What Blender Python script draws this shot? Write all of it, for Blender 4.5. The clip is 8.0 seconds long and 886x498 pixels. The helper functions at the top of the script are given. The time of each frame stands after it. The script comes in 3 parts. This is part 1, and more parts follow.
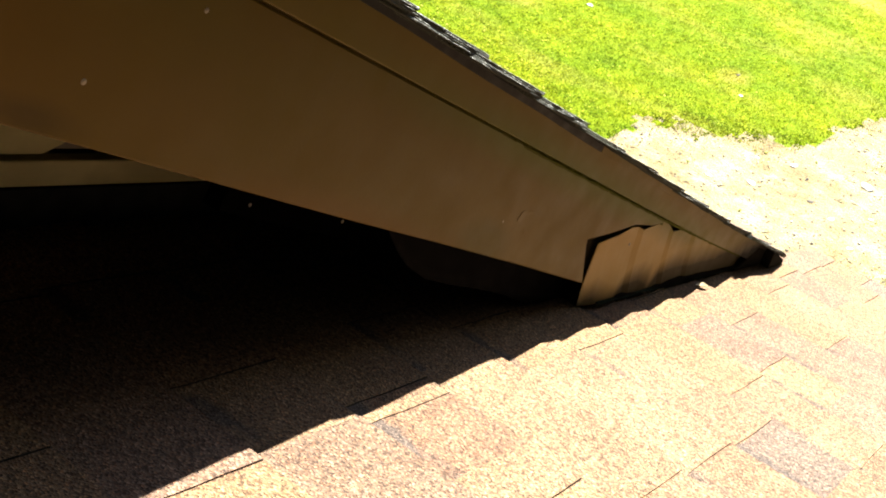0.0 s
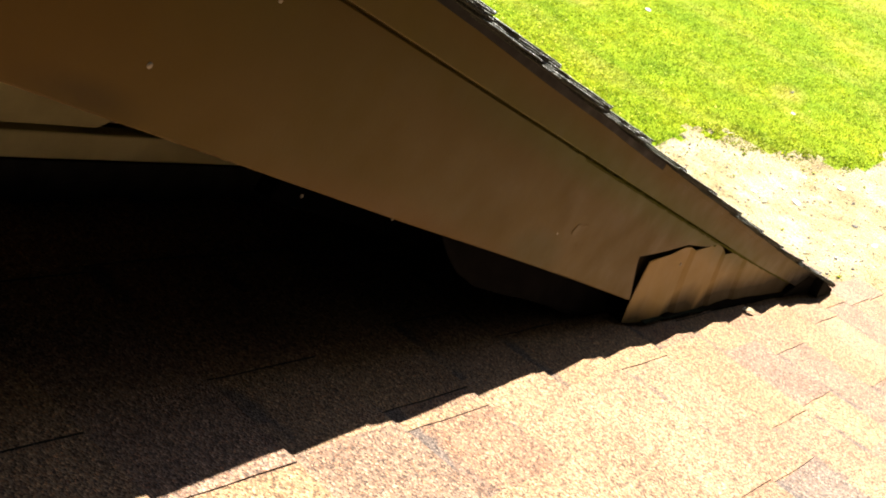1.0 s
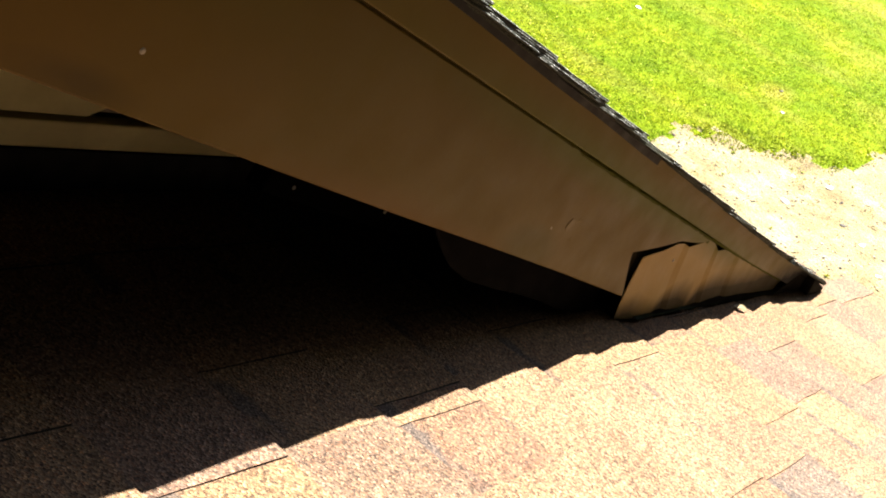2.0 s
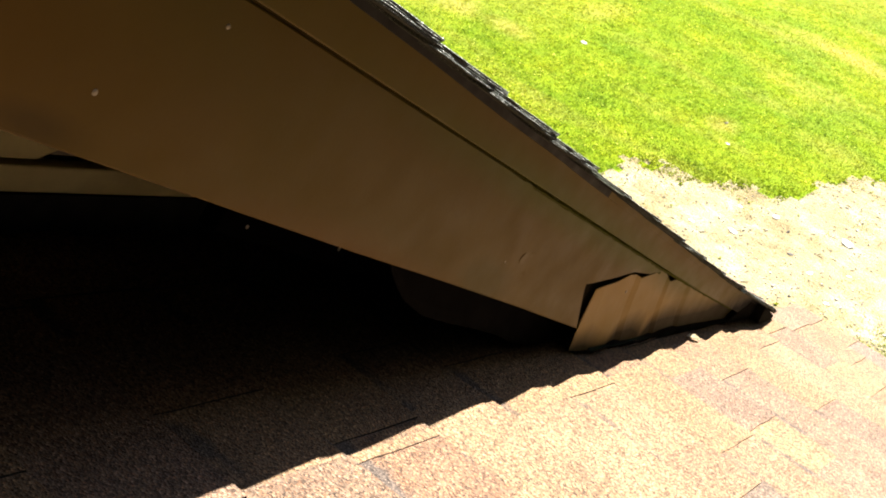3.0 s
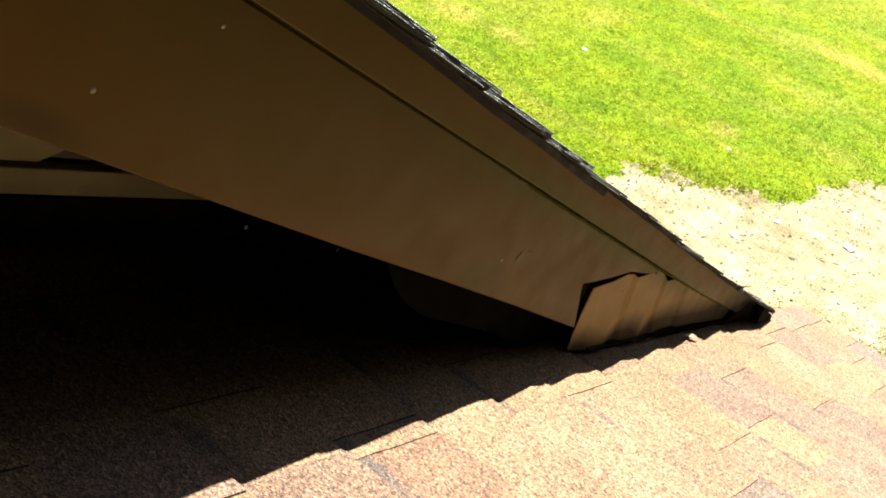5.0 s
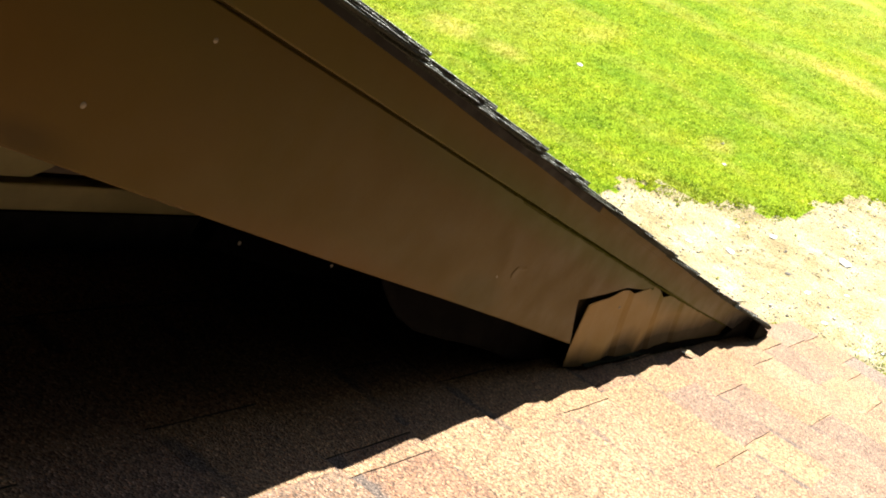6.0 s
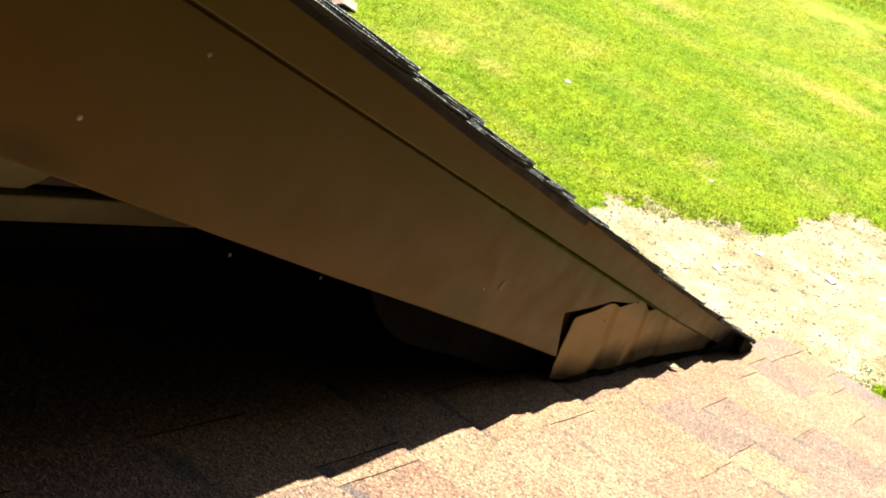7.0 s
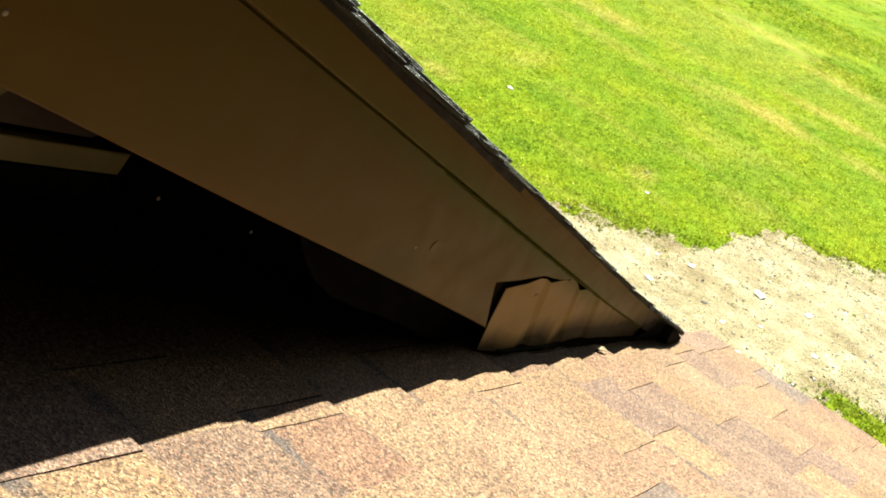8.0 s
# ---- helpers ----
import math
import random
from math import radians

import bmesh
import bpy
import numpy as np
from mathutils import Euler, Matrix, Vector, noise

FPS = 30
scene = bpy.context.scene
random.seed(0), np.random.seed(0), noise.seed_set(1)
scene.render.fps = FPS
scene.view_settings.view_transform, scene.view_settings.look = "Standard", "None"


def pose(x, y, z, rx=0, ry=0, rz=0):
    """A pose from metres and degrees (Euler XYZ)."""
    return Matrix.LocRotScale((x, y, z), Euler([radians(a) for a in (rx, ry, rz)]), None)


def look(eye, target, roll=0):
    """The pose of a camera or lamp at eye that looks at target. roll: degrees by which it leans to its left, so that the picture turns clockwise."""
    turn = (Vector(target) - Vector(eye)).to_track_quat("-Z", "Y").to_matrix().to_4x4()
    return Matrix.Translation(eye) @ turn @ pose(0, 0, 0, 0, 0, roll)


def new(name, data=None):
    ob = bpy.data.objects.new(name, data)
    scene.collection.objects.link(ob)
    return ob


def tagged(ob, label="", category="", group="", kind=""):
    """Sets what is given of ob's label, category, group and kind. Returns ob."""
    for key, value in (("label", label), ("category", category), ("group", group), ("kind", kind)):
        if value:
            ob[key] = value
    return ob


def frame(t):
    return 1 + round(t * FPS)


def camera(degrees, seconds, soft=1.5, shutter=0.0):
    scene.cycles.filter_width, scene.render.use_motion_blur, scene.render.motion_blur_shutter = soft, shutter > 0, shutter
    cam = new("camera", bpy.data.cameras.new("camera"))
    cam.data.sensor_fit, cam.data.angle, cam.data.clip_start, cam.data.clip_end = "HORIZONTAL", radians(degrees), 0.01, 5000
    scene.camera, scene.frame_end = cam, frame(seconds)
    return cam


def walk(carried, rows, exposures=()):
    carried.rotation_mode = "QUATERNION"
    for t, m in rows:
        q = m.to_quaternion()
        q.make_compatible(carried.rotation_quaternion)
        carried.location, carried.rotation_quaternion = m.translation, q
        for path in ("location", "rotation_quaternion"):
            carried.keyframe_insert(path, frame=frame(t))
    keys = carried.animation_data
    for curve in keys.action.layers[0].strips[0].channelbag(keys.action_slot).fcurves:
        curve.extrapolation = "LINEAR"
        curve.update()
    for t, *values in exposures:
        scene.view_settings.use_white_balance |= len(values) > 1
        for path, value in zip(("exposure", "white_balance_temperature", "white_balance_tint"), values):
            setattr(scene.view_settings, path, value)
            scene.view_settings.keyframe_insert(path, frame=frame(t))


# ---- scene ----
cam = camera(40.0, 8.0, soft=1.9)
PATH = [
    (0, pose(0.4884, -2.2887, 1.2580, 56.315, -9.991, 38.080)),
    (0.2, pose(0.4741, -2.2916, 1.2564, 56.126, -11.870, 40.007)),
    (0.5, pose(0.4716, -2.3023, 1.2594, 55.357, -12.505, 41.390)),
    (0.7, pose(0.4623, -2.2906, 1.2534, 54.428, -13.200, 42.588)),
    (1, pose(0.4562, -2.2738, 1.2515, 55.036, -13.046, 42.218)),
    (1.5, pose(0.4532, -2.2646, 1.2482, 55.335, -13.545, 42.019)),
    (1.7, pose(0.4513, -2.2679, 1.2450, 54.912, -13.627, 42.122)),
    (2.8, pose(0.4469, -2.2727, 1.2407, 56.377, -14.049, 40.376)),
    (3, pose(0.4488, -2.2743, 1.2425, 57.248, -14.026, 39.388)),
    (3.5, pose(0.4527, -2.2757, 1.2403, 57.838, -13.592, 38.486)),
    (4, pose(0.4555, -2.2803, 1.2393, 57.484, -13.661, 39.032)),
    (4.5, pose(0.4534, -2.2765, 1.2418, 57.698, -13.799, 38.970)),
    (4.7, pose(0.4617, -2.2829, 1.2433, 57.614, -13.703, 39.307)),
    (5.8, pose(0.4644, -2.2778, 1.2409, 58.015, -13.359, 38.786)),
    (6, pose(0.4602, -2.2760, 1.2402, 58.411, -13.706, 39.104)),
    (6.5, pose(0.4594, -2.2837, 1.2478, 58.881, -13.586, 39.163)),
    (7, pose(0.4687, -2.2890, 1.2456, 59.250, -14.175, 38.700)),
    (7.5, pose(0.4739, -2.2932, 1.2443, 59.463, -15.473, 37.589)),
    (7.8, pose(0.4811, -2.2885, 1.2232, 59.398, -16.550, 37.370)),
    (8, pose(0.4926, -2.2926, 1.2010, 59.959, -17.814, 37.294)),
]
walk(cam, PATH, exposures=[(0.0, 3.29, 6600, 8), (0.5, 3.23, 6800, 11), (1.5, 3.22, 6700, 10), (3.0, 3.16, 6550, 8), (3.5, 3.09, 6450, 7), (7.0, 3.05, 6450, 7), (8.0, 2.78, 6450, 0)])

# ---- world and sun ----
SLOPE = 18.47            # lower roof, degrees
RISE = 12.65             # how much steeper the upper roof is
SUN = Vector((-0.118, 0.507, 0.885)).normalized()
world = bpy.data.worlds.new("sky")
scene.world = world
world.use_nodes = True
wn = world.node_tree
wn.nodes.clear()
sky = wn.nodes.new("ShaderNodeTexSky")
sky.sky_type = "NISHITA"
sky.sun_disc = False
sky.air_density = 0.8
sky.dust_density = 0.5
sky.sun_elevation = math.asin(SUN.z)
sky.sun_rotation = math.atan2(SUN.x, SUN.y)
bg = wn.nodes.new("ShaderNodeBackground")
bg.inputs["Strength"].default_value = 0.062
wout = wn.nodes.new("ShaderNodeOutputWorld")
wn.links.new(sky.outputs[0], bg.inputs[0])
wn.links.new(bg.outputs[0], wout.inputs[0])
sun_data = bpy.data.lights.new("sun", "SUN")
sun_data.energy = 5.0
sun_data.angle = radians(0.5)
sun_data.color = (1.0, 0.95, 0.86)
sun = new("sun", sun_data)
sun.matrix_world = look(SUN * 30, (0, 0, 0))

LR = pose(0, 0, 0, -SLOPE)                       # frame of the lower roof: x along the eave, y down the slope
TIP = Vector((0.0, -0.312, 0.012))               # lower corner of the upper roof's rake
UR = LR @ Matrix.Translation(TIP) @ pose(0, 0, 0, -RISE)   # frame of the upper roof
GROUND = -2.82
EXPO = 0.143                                     # exposure of a shingle course


# ---- materials ----
class Nodes:
    def __init__(self, name, rough=0.8, metal=0.0, spec=0.4):
        self.m = bpy.data.materials.new(name)
        self.m.use_nodes = True
        self.t = self.m.node_tree
        self.b = self.t.nodes["Principled BSDF"]
        self.b.inputs["Roughness"].default_value = rough
        self.b.inputs["Metallic"].default_value = metal
        self.b.inputs["Specular IOR Level"].default_value = spec
        self.co = self.add("ShaderNodeTexCoord").outputs["Object"]

    def add(self, kind):
        return self.t.nodes.new(kind)

    def put(self, sock, value):
        if isinstance(value, bpy.types.NodeSocket):
            self.t.links.new(value, sock)
        else:
            sock.default_value = value

    def mapped(self, scale):
        n = self.add("ShaderNodeMapping")
        self.put(n.inputs["Vector"], self.co)
        n.inputs["Scale"].default_value = scale
        return n.outputs[0]

    def noise(self, scale, detail=4.0, vec=None, rough=0.55):
        n = self.add("ShaderNodeTexNoise")
        self.put(n.inputs["Vector"], vec or self.co)
        n.inputs["Scale"].default_value = scale
        n.inputs["Detail"].default_value = detail
        n.inputs["Roughness"].default_value = rough
        return n.outputs["Fac"]

    def cells(self, scale, out="Color", feature="F1"):
        n = self.add("ShaderNodeTexVoronoi")
        n.feature = feature
        self.put(n.inputs["Vector"], self.co)
        n.inputs["Scale"].default_value = scale
        return n.outputs[out]

    def ramp(self, fac, stops):
        n = self.add("ShaderNodeValToRGB")
        e = n.color_ramp.elements
        while len(e) < len(stops):
            e.new(0.5)
        for k, (p, c) in zip(e, stops):
            k.position = p
            k.color = (*c, 1) if len(c) == 3 else c
        self.put(n.inputs[0], fac)
        return n.outputs[0]

    def mix(self, fac, a, b, how="MIX"):
        n = self.add("ShaderNodeMix")
        n.data_type = "RGBA"
        n.blend_type = how
        n.clamp_factor = True
        for i, v in ((0, fac), (6, a), (7, b)):
            if isinstance(v, tuple) and len(v) == 3:
                v = (*v, 1)
            self.put(n.inputs[i], v)
        return n.outputs[2]

    def math(self, how, a, b=0.0, c=0.0):
        n = self.add("ShaderNodeMath")
        n.operation = how
        for i, v in enumerate((a, b, c)):
            self.put(n.inputs[i], v)
        return n.outputs[0]

    def bump(self, height, strength=0.5, dist=0.001, base=None):
        n = self.add("ShaderNodeBump")
        n.inputs["Strength"].default_value = strength
        n.inputs["Distance"].default_value = dist
        self.put(n.inputs["Height"], height)
        if base is not None:
            self.put(n.inputs["Normal"], base)
        return n.outputs[0]

    def axes(self):
        n = self.add("ShaderNodeSeparateXYZ")
        self.put(n.inputs[0], self.co)
        return n.outputs

    def spot(self, centre, radii, soft=0.5, wob=0.25, grain=30):
        """1 inside an ellipsoid with a ragged, soft rim, 0 outside; a radius of None leaves that axis out."""
        total = 0.0
        for axis, c, r in zip(self.axes(), centre, radii):
            if r is not None:
                total = self.math("ADD", total, self.math("POWER", self.math("ABSOLUTE", self.math("DIVIDE", self.math("SUBTRACT", axis, c), r)), 2.0))
        d = self.math("ADD", self.math("SQRT", total), self.math("MULTIPLY_ADD", self.noise(grain, 4), 2 * wob, -wob))
        return self.ramp(d, [(1 - soft, (1, 1, 1)), (1.0, (0, 0, 0))])

    def done(self, color, rough=None, normal=None):
        self.put(self.b.inputs["Base Color"], (*color, 1) if isinstance(color, tuple) and len(color) == 3 else color)
        if rough is not None:
            self.put(self.b.inputs["Roughness"], rough)
        if normal is not None:
            self.put(self.b.inputs["Normal"], normal)
        return self.m


TONES = {"tan": (0.114, 0.0765, 0.0472), "gold": (0.121, 0.0805, 0.0462), "brown": (0.1045, 0.0668, 0.0420), "pink": (0.100, 0.0675, 0.0477), "rust": (0.100, 0.0600, 0.0390),
         "plum": (0.0940, 0.0635, 0.0470), "grey": (0.0790, 0.0600, 0.0490)}


def shingle_material(name, per_island, band):
    """Mineral granules on asphalt, blended tan, gold and plum-brown; band: the darker strip printed under the next butt."""
    n = Nodes(name, 0.9, spec=0.25)
    if per_island:
        rnd = n.add("ShaderNodeNewGeometry").outputs["Random Per Island"]
        tone = n.ramp(rnd, [(0.0, TONES["tan"]), (0.3, TONES["gold"]), (0.6, TONES["brown"]), (0.8, TONES["tan"]), (1.0, TONES["plum"])])
    else:
        info = n.add("ShaderNodeObjectInfo")
        tone = n.mix(1.0, info.outputs["Color"], n.ramp(info.outputs["Random"], [(0.0, (0.9, 0.9, 0.9)), (1.0, (1.1, 1.1, 1.1))]), "MULTIPLY")
    grain = n.cells(520)
    sep = n.add("ShaderNodeSeparateColor")
    n.put(sep.inputs[0], grain)
    dark = n.ramp(sep.outputs[0], [(0.0, (0.22, 0.20, 0.19)), (0.2, (0.5, 0.48, 0.46)), (0.5, (0.9, 0.9, 0.9)), (0.8, (1.15, 1.15, 1.13)), (0.9, (1.5, 1.48, 1.43)), (1.0, (2.2, 2.15, 2.06))])
    clump = n.ramp(n.noise(130, 2), [(0.3, (0.85, 0.84, 0.83)), (0.5, (1, 1, 1)), (0.72, (1.13, 1.13, 1.12))])
    dark = n.mix(1.0, dark, clump, "MULTIPLY")
    col = n.mix(1.0, tone, dark, "MULTIPLY")
    warm = n.ramp(sep.outputs[1], [(0.0, (1.0, 0.72, 0.55)), (0.45, (1.02, 0.98, 0.93)), (0.7, (1, 1, 1)), (1.0, (1.02, 1.06, 1.18))])
    col = n.mix(0.8, col, warm, "MULTIPLY")
    patch = n.ramp(n.noise(9, 3), [(0.3, (0.86, 0.82, 0.80)), (0.7, (1.1, 1.1, 1.06))])
    col = n.mix(1.0, col, patch, "MULTIPLY")
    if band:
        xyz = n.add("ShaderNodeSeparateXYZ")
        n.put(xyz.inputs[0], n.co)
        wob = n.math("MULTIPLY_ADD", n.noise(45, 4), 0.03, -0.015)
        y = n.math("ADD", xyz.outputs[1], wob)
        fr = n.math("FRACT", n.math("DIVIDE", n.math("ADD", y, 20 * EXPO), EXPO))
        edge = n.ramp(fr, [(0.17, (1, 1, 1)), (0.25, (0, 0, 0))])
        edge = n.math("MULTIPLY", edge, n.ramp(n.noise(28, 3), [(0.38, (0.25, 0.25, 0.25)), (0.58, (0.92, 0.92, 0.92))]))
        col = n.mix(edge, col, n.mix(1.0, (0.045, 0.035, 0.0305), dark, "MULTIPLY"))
    h = n.cells(520, "Distance")
    nor = n.bump(h, 0.9, 0.0018, n.bump(n.noise(14, 3), 0.3, 0.004))
    return n.done(col, None, nor)


def board_material(name, color, other, grain=(60, 4, 60), rough=0.6, spec=0.2, stain=0.6):
    n = Nodes(name, rough, spec=spec)
    streak = n.noise(6, 5, n.mapped(grain))
    col = n.mix(streak, color, other)
    blot = n.ramp(n.noise(7, 5), [(0.38, (0.62, 0.58, 0.52)), (0.62, (1.05, 1.05, 1.05))])
    col = n.mix(stain, col, blot, "MULTIPLY")
    fine = n.noise(300, 3)
    nor = n.bump(fine, 0.25, 0.0006, n.bump(n.noise(4, 2), 0.12, 0.004))
    return n.done(col, n.ramp(n.noise(25, 4), [(0.3, (rough - .12,) * 3), (0.7, (rough + .15,) * 3)]), nor)


def metal_material(name, color, rough=0.45, metal=0.6):
    n = Nodes(name, rough, metal)
    col = n.mix(n.noise(18, 6), color, tuple(c * 0.55 for c in color))
    return n.done(col, n.ramp(n.noise(40, 4), [(0.3, (rough - .1,) * 3), (0.7, (rough + .2,) * 3)]), n.bump(n.noise(12, 4), 0.3, 0.004))


SHINGLE = shingle_material("shingle_granules", False, False)
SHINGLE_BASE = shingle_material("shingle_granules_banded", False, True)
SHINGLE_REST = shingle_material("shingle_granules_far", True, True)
edge_nodes = Nodes("asphalt_edge", 0.95)
SHINGLE_EDGE = edge_nodes.done(edge_nodes.ramp(edge_nodes.noise(220, 3), [(0.45, (0.0065, 0.0062, 0.0058)), (0.62, (0.0193, 0.0183, 0.0168)), (0.75, (0.0644, 0.0612, 0.0547))]))
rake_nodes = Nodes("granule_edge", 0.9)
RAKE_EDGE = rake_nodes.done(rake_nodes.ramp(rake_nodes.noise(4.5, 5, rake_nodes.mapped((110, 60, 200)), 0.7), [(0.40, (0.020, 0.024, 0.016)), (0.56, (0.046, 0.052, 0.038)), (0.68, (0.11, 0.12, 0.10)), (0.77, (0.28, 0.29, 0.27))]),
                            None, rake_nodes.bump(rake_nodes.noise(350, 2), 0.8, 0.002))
# pale specks put into the colour for edge granules that catch the sun
glint_nodes = Nodes("granule_glint_edge", 0.7)
GLINT_EDGE = glint_nodes.done(glint_nodes.ramp(glint_nodes.noise(4.5, 4, glint_nodes.mapped((110, 80, 60)), 0.75), [(0.44, (0.014, 0.016, 0.012)), (0.53, (0.045, 0.050, 0.042)), (0.59, (0.18, 0.185, 0.175)), (0.65, (0.55, 0.55, 0.53))]))


def roof_line(n, y, z):
    """Height over the lower roof, in the frame of the upper roof."""
    return n.math("ADD", n.math("SUBTRACT", z, n.math("MULTIPLY", y, 0.2245)), 0.0125)


TAR_TONE = (0.0085, 0.0083, 0.0070)
MOSS_TONE = (0.085, 0.098, 0.012)


def rake_paint(name, color, other, algae=0.0, tar_end=False, tar_foot=False, dirt=False):
    """Smooth brown coating with soft red and olive clouding, algae beside the joint, and tar smeared over the low end."""
    n = Nodes(name, 0.55, spec=0.14)
    _, y, z = n.axes()
    cloud = n.ramp(n.noise(1.9, 3), [(0.36, (0, 0, 0)), (0.62, (1, 1, 1))])
    if dirt:
        # redder at the far end and along the lower edge
        red = n.math("MAXIMUM", n.spot((0, -1.95, -0.13), (None, 0.34, 0.10), 0.6, 0.15, 6), n.spot((0, -1.42, -0.17), (None, 0.30, 0.03), 0.8, 0.2, 6))
        cloud = n.math("SUBTRACT", n.math("MULTIPLY_ADD", cloud, 0.35, 0.65), n.math("MULTIPLY", red, 0.6))
    col = n.mix(cloud, color, other)
    col = n.mix(1.0, col, n.ramp(n.noise(11, 4), [(0.3, (0.95, 0.945, 0.93)), (0.7, (1.04, 1.04, 1.04))]), "MULTIPLY")
    if algae:
        along = n.ramp(n.math("MULTIPLY_ADD", y, 0.5, 1.0), [(0.20, (0, 0, 0)), (0.40, (1, 1, 1)), (0.72, (1, 1, 1)), (0.86, (0, 0, 0))])
        near = n.spot((0, 0, -0.040), (None, None, 0.032), 0.9, 0.2, 18)
        col = n.mix(n.math("MULTIPLY", n.math("MULTIPLY", along, near), algae), col, MOSS_TONE)
    if dirt:
        col = n.mix(n.math("MULTIPLY", n.spot((0, -1.165, -0.146), (None, 0.072, 0.030), 0.5, 0.12), 0.55), col, (0.066, 0.060, 0.0105))
        col = n.mix(n.math("MULTIPLY", n.spot((0, -1.80, -0.160), (None, 0.06, 0.016), 0.8, 0.3), 0.45), col, (0.035, 0.024, 0.008))
    tarred = 0.0
    if tar_end:
        u = n.math("ADD", n.math("SUBTRACT", y, n.math("MULTIPLY", z, 2.6)), n.math("MULTIPLY_ADD", n.noise(40, 4), 0.05, -0.025))
        tarred = n.ramp(n.math("ADD", u, 0.6), [(0.34, (0, 0, 0)), (0.46, (1, 1, 1))])
        col = n.mix(tarred, col, TAR_TONE)
    if tar_foot:
        # three tongues of sealant, tallest towards the low end; grey stands for height in units of 6 cm
        tall = n.ramp(n.math("MULTIPLY_ADD", y, 1.25, 1.125), [(0.06, (0.22,) * 3), (0.13, (0.33,) * 3), (0.195, (0.10,) * 3), (0.23, (0.08,) * 3), (0.262, (0.50,) * 3), (0.32, (0.55,) * 3),
                                                              (0.365, (0.38,) * 3), (0.385, (0.12,) * 3), (0.415, (0.50,) * 3), (0.46, (0.62,) * 3), (0.70, (0.60,) * 3), (0.88, (0.95,) * 3)])
        gap = n.math("SUBTRACT", n.math("MULTIPLY_ADD", tall, 0.06, 0.007), roof_line(n, y, z))
        gap = n.math("ADD", gap, n.math("MULTIPLY_ADD", n.noise(14, 4), 0.02, -0.01))
        tarred = n.ramp(n.math("MULTIPLY_ADD", gap, 22.0, 0.5), [(0.05, (0, 0, 0)), (0.80, (0.9, 0.9, 0.9))])
        col = n.mix(tarred, col, n.mix(n.noise(25, 3), (0.011, 0.0105, 0.008), (0.018, 0.020, 0.012)))
    nor = n.bump(n.noise(300, 3), 0.2, 0.0005, n.bump(n.noise(3, 2), 0.05, 0.004))
    n.put(n.b.inputs["Specular IOR Level"], n.math("MULTIPLY_ADD", tarred, -0.13, 0.14))
    return n.done(col, n.ramp(n.noise(25, 4), [(0.3, (0.42,) * 3), (0.7, (0.58,) * 3)]), nor)


def joint_material():
    n = Nodes("mossy_joint", 0.95, spec=0.1)
    _, y, _ = n.axes()
    along = n.ramp(n.math("ADD", n.math("MULTIPLY_ADD", y, 0.5, 1.0), n.math("MULTIPLY_ADD", n.noise(14, 4), 0.2, -0.1)), [(0.22, (0, 0, 0)), (0.48, (1, 1, 1))])
    return n.done(n.mix(along, (0.070, 0.050, 0.016), n.mix(n.noise(60, 4), MOSS_TONE, (0.045, 0.048, 0.008))), None, n.bump(n.noise(200, 3), 0.8, 0.002))


BROWN = rake_paint("brown_painted_board", (0.127, 0.070, 0.0098), (0.102, 0.076, 0.0108), 0.85, dirt=True)
MOSS = joint_material()
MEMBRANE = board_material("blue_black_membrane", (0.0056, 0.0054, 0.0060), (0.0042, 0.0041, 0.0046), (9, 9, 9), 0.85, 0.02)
# siding colour greyed down to stand for the shade in the notch
NOTCH_SHADE = board_material("siding_notch_shade", (0.34, 0.30, 0.25), (0.26, 0.23, 0.19), (40, 3, 40))
BROWN_TRIM = rake_paint("brown_painted_trim", (0.142, 0.098, 0.0185), (0.114, 0.090, 0.015), 0.8, tar_end=True)
BROWN_METAL = rake_paint("brown_coated_metal", (0.296, 0.201, 0.062), (0.258, 0.187, 0.055), 0.7, tar_foot=True)
CREAM = board_material("cream_siding_paint", (0.84, 0.77, 0.40), (0.77, 0.70, 0.35), (40, 3, 40))
# near-black, chosen to deepen the shade under the overhang
CAVITY_BLACK = board_material("cavity_black", (0.0050, 0.0048, 0.0046), (0.0036, 0.0036, 0.0036), (20, 20, 20), 0.95, 0.03)
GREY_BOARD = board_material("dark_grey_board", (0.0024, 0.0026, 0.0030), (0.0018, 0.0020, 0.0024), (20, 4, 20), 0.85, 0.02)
GAP_DARK = board_material("dark_gap_backing", (0.032, 0.027, 0.018), (0.022, 0.019, 0.013), (20, 20, 20), 0.9, 0.05)
DECK = board_material("weathered_deck_wood", (0.10, 0.075, 0.05), (0.06, 0.045, 0.03))
GREY_METAL = board_material("dull_tarred_flashing", (0.017, 0.021, 0.015), (0.010, 0.012, 0.008), (30, 30, 30), 0.95, 0.02)
FLASH = metal_material("dark_flashing", (0.02, 0.021, 0.02), 0.6, 0.3)
GALV = metal_material("galvanised_steel", (0.46, 0.42, 0.34), 0.5, 0.5)


# ---- mesh helpers ----
def mesh_part(name, verts, faces, mats, parent=None, label="", which=None):
    me = bpy.data.meshes.new(name)
    me.from_pydata([tuple(v) for v in verts], [], faces)
    for m in mats if isinstance(mats, (list, tuple)) else [mats]:
        me.materials.append(m)
    if which:
        me.polygons.foreach_set("material_index", which)
    me.update()
    ob = new(name, me)
    if parent:
        ob.parent = parent
    if label:
        tagged(ob, label)
    return ob


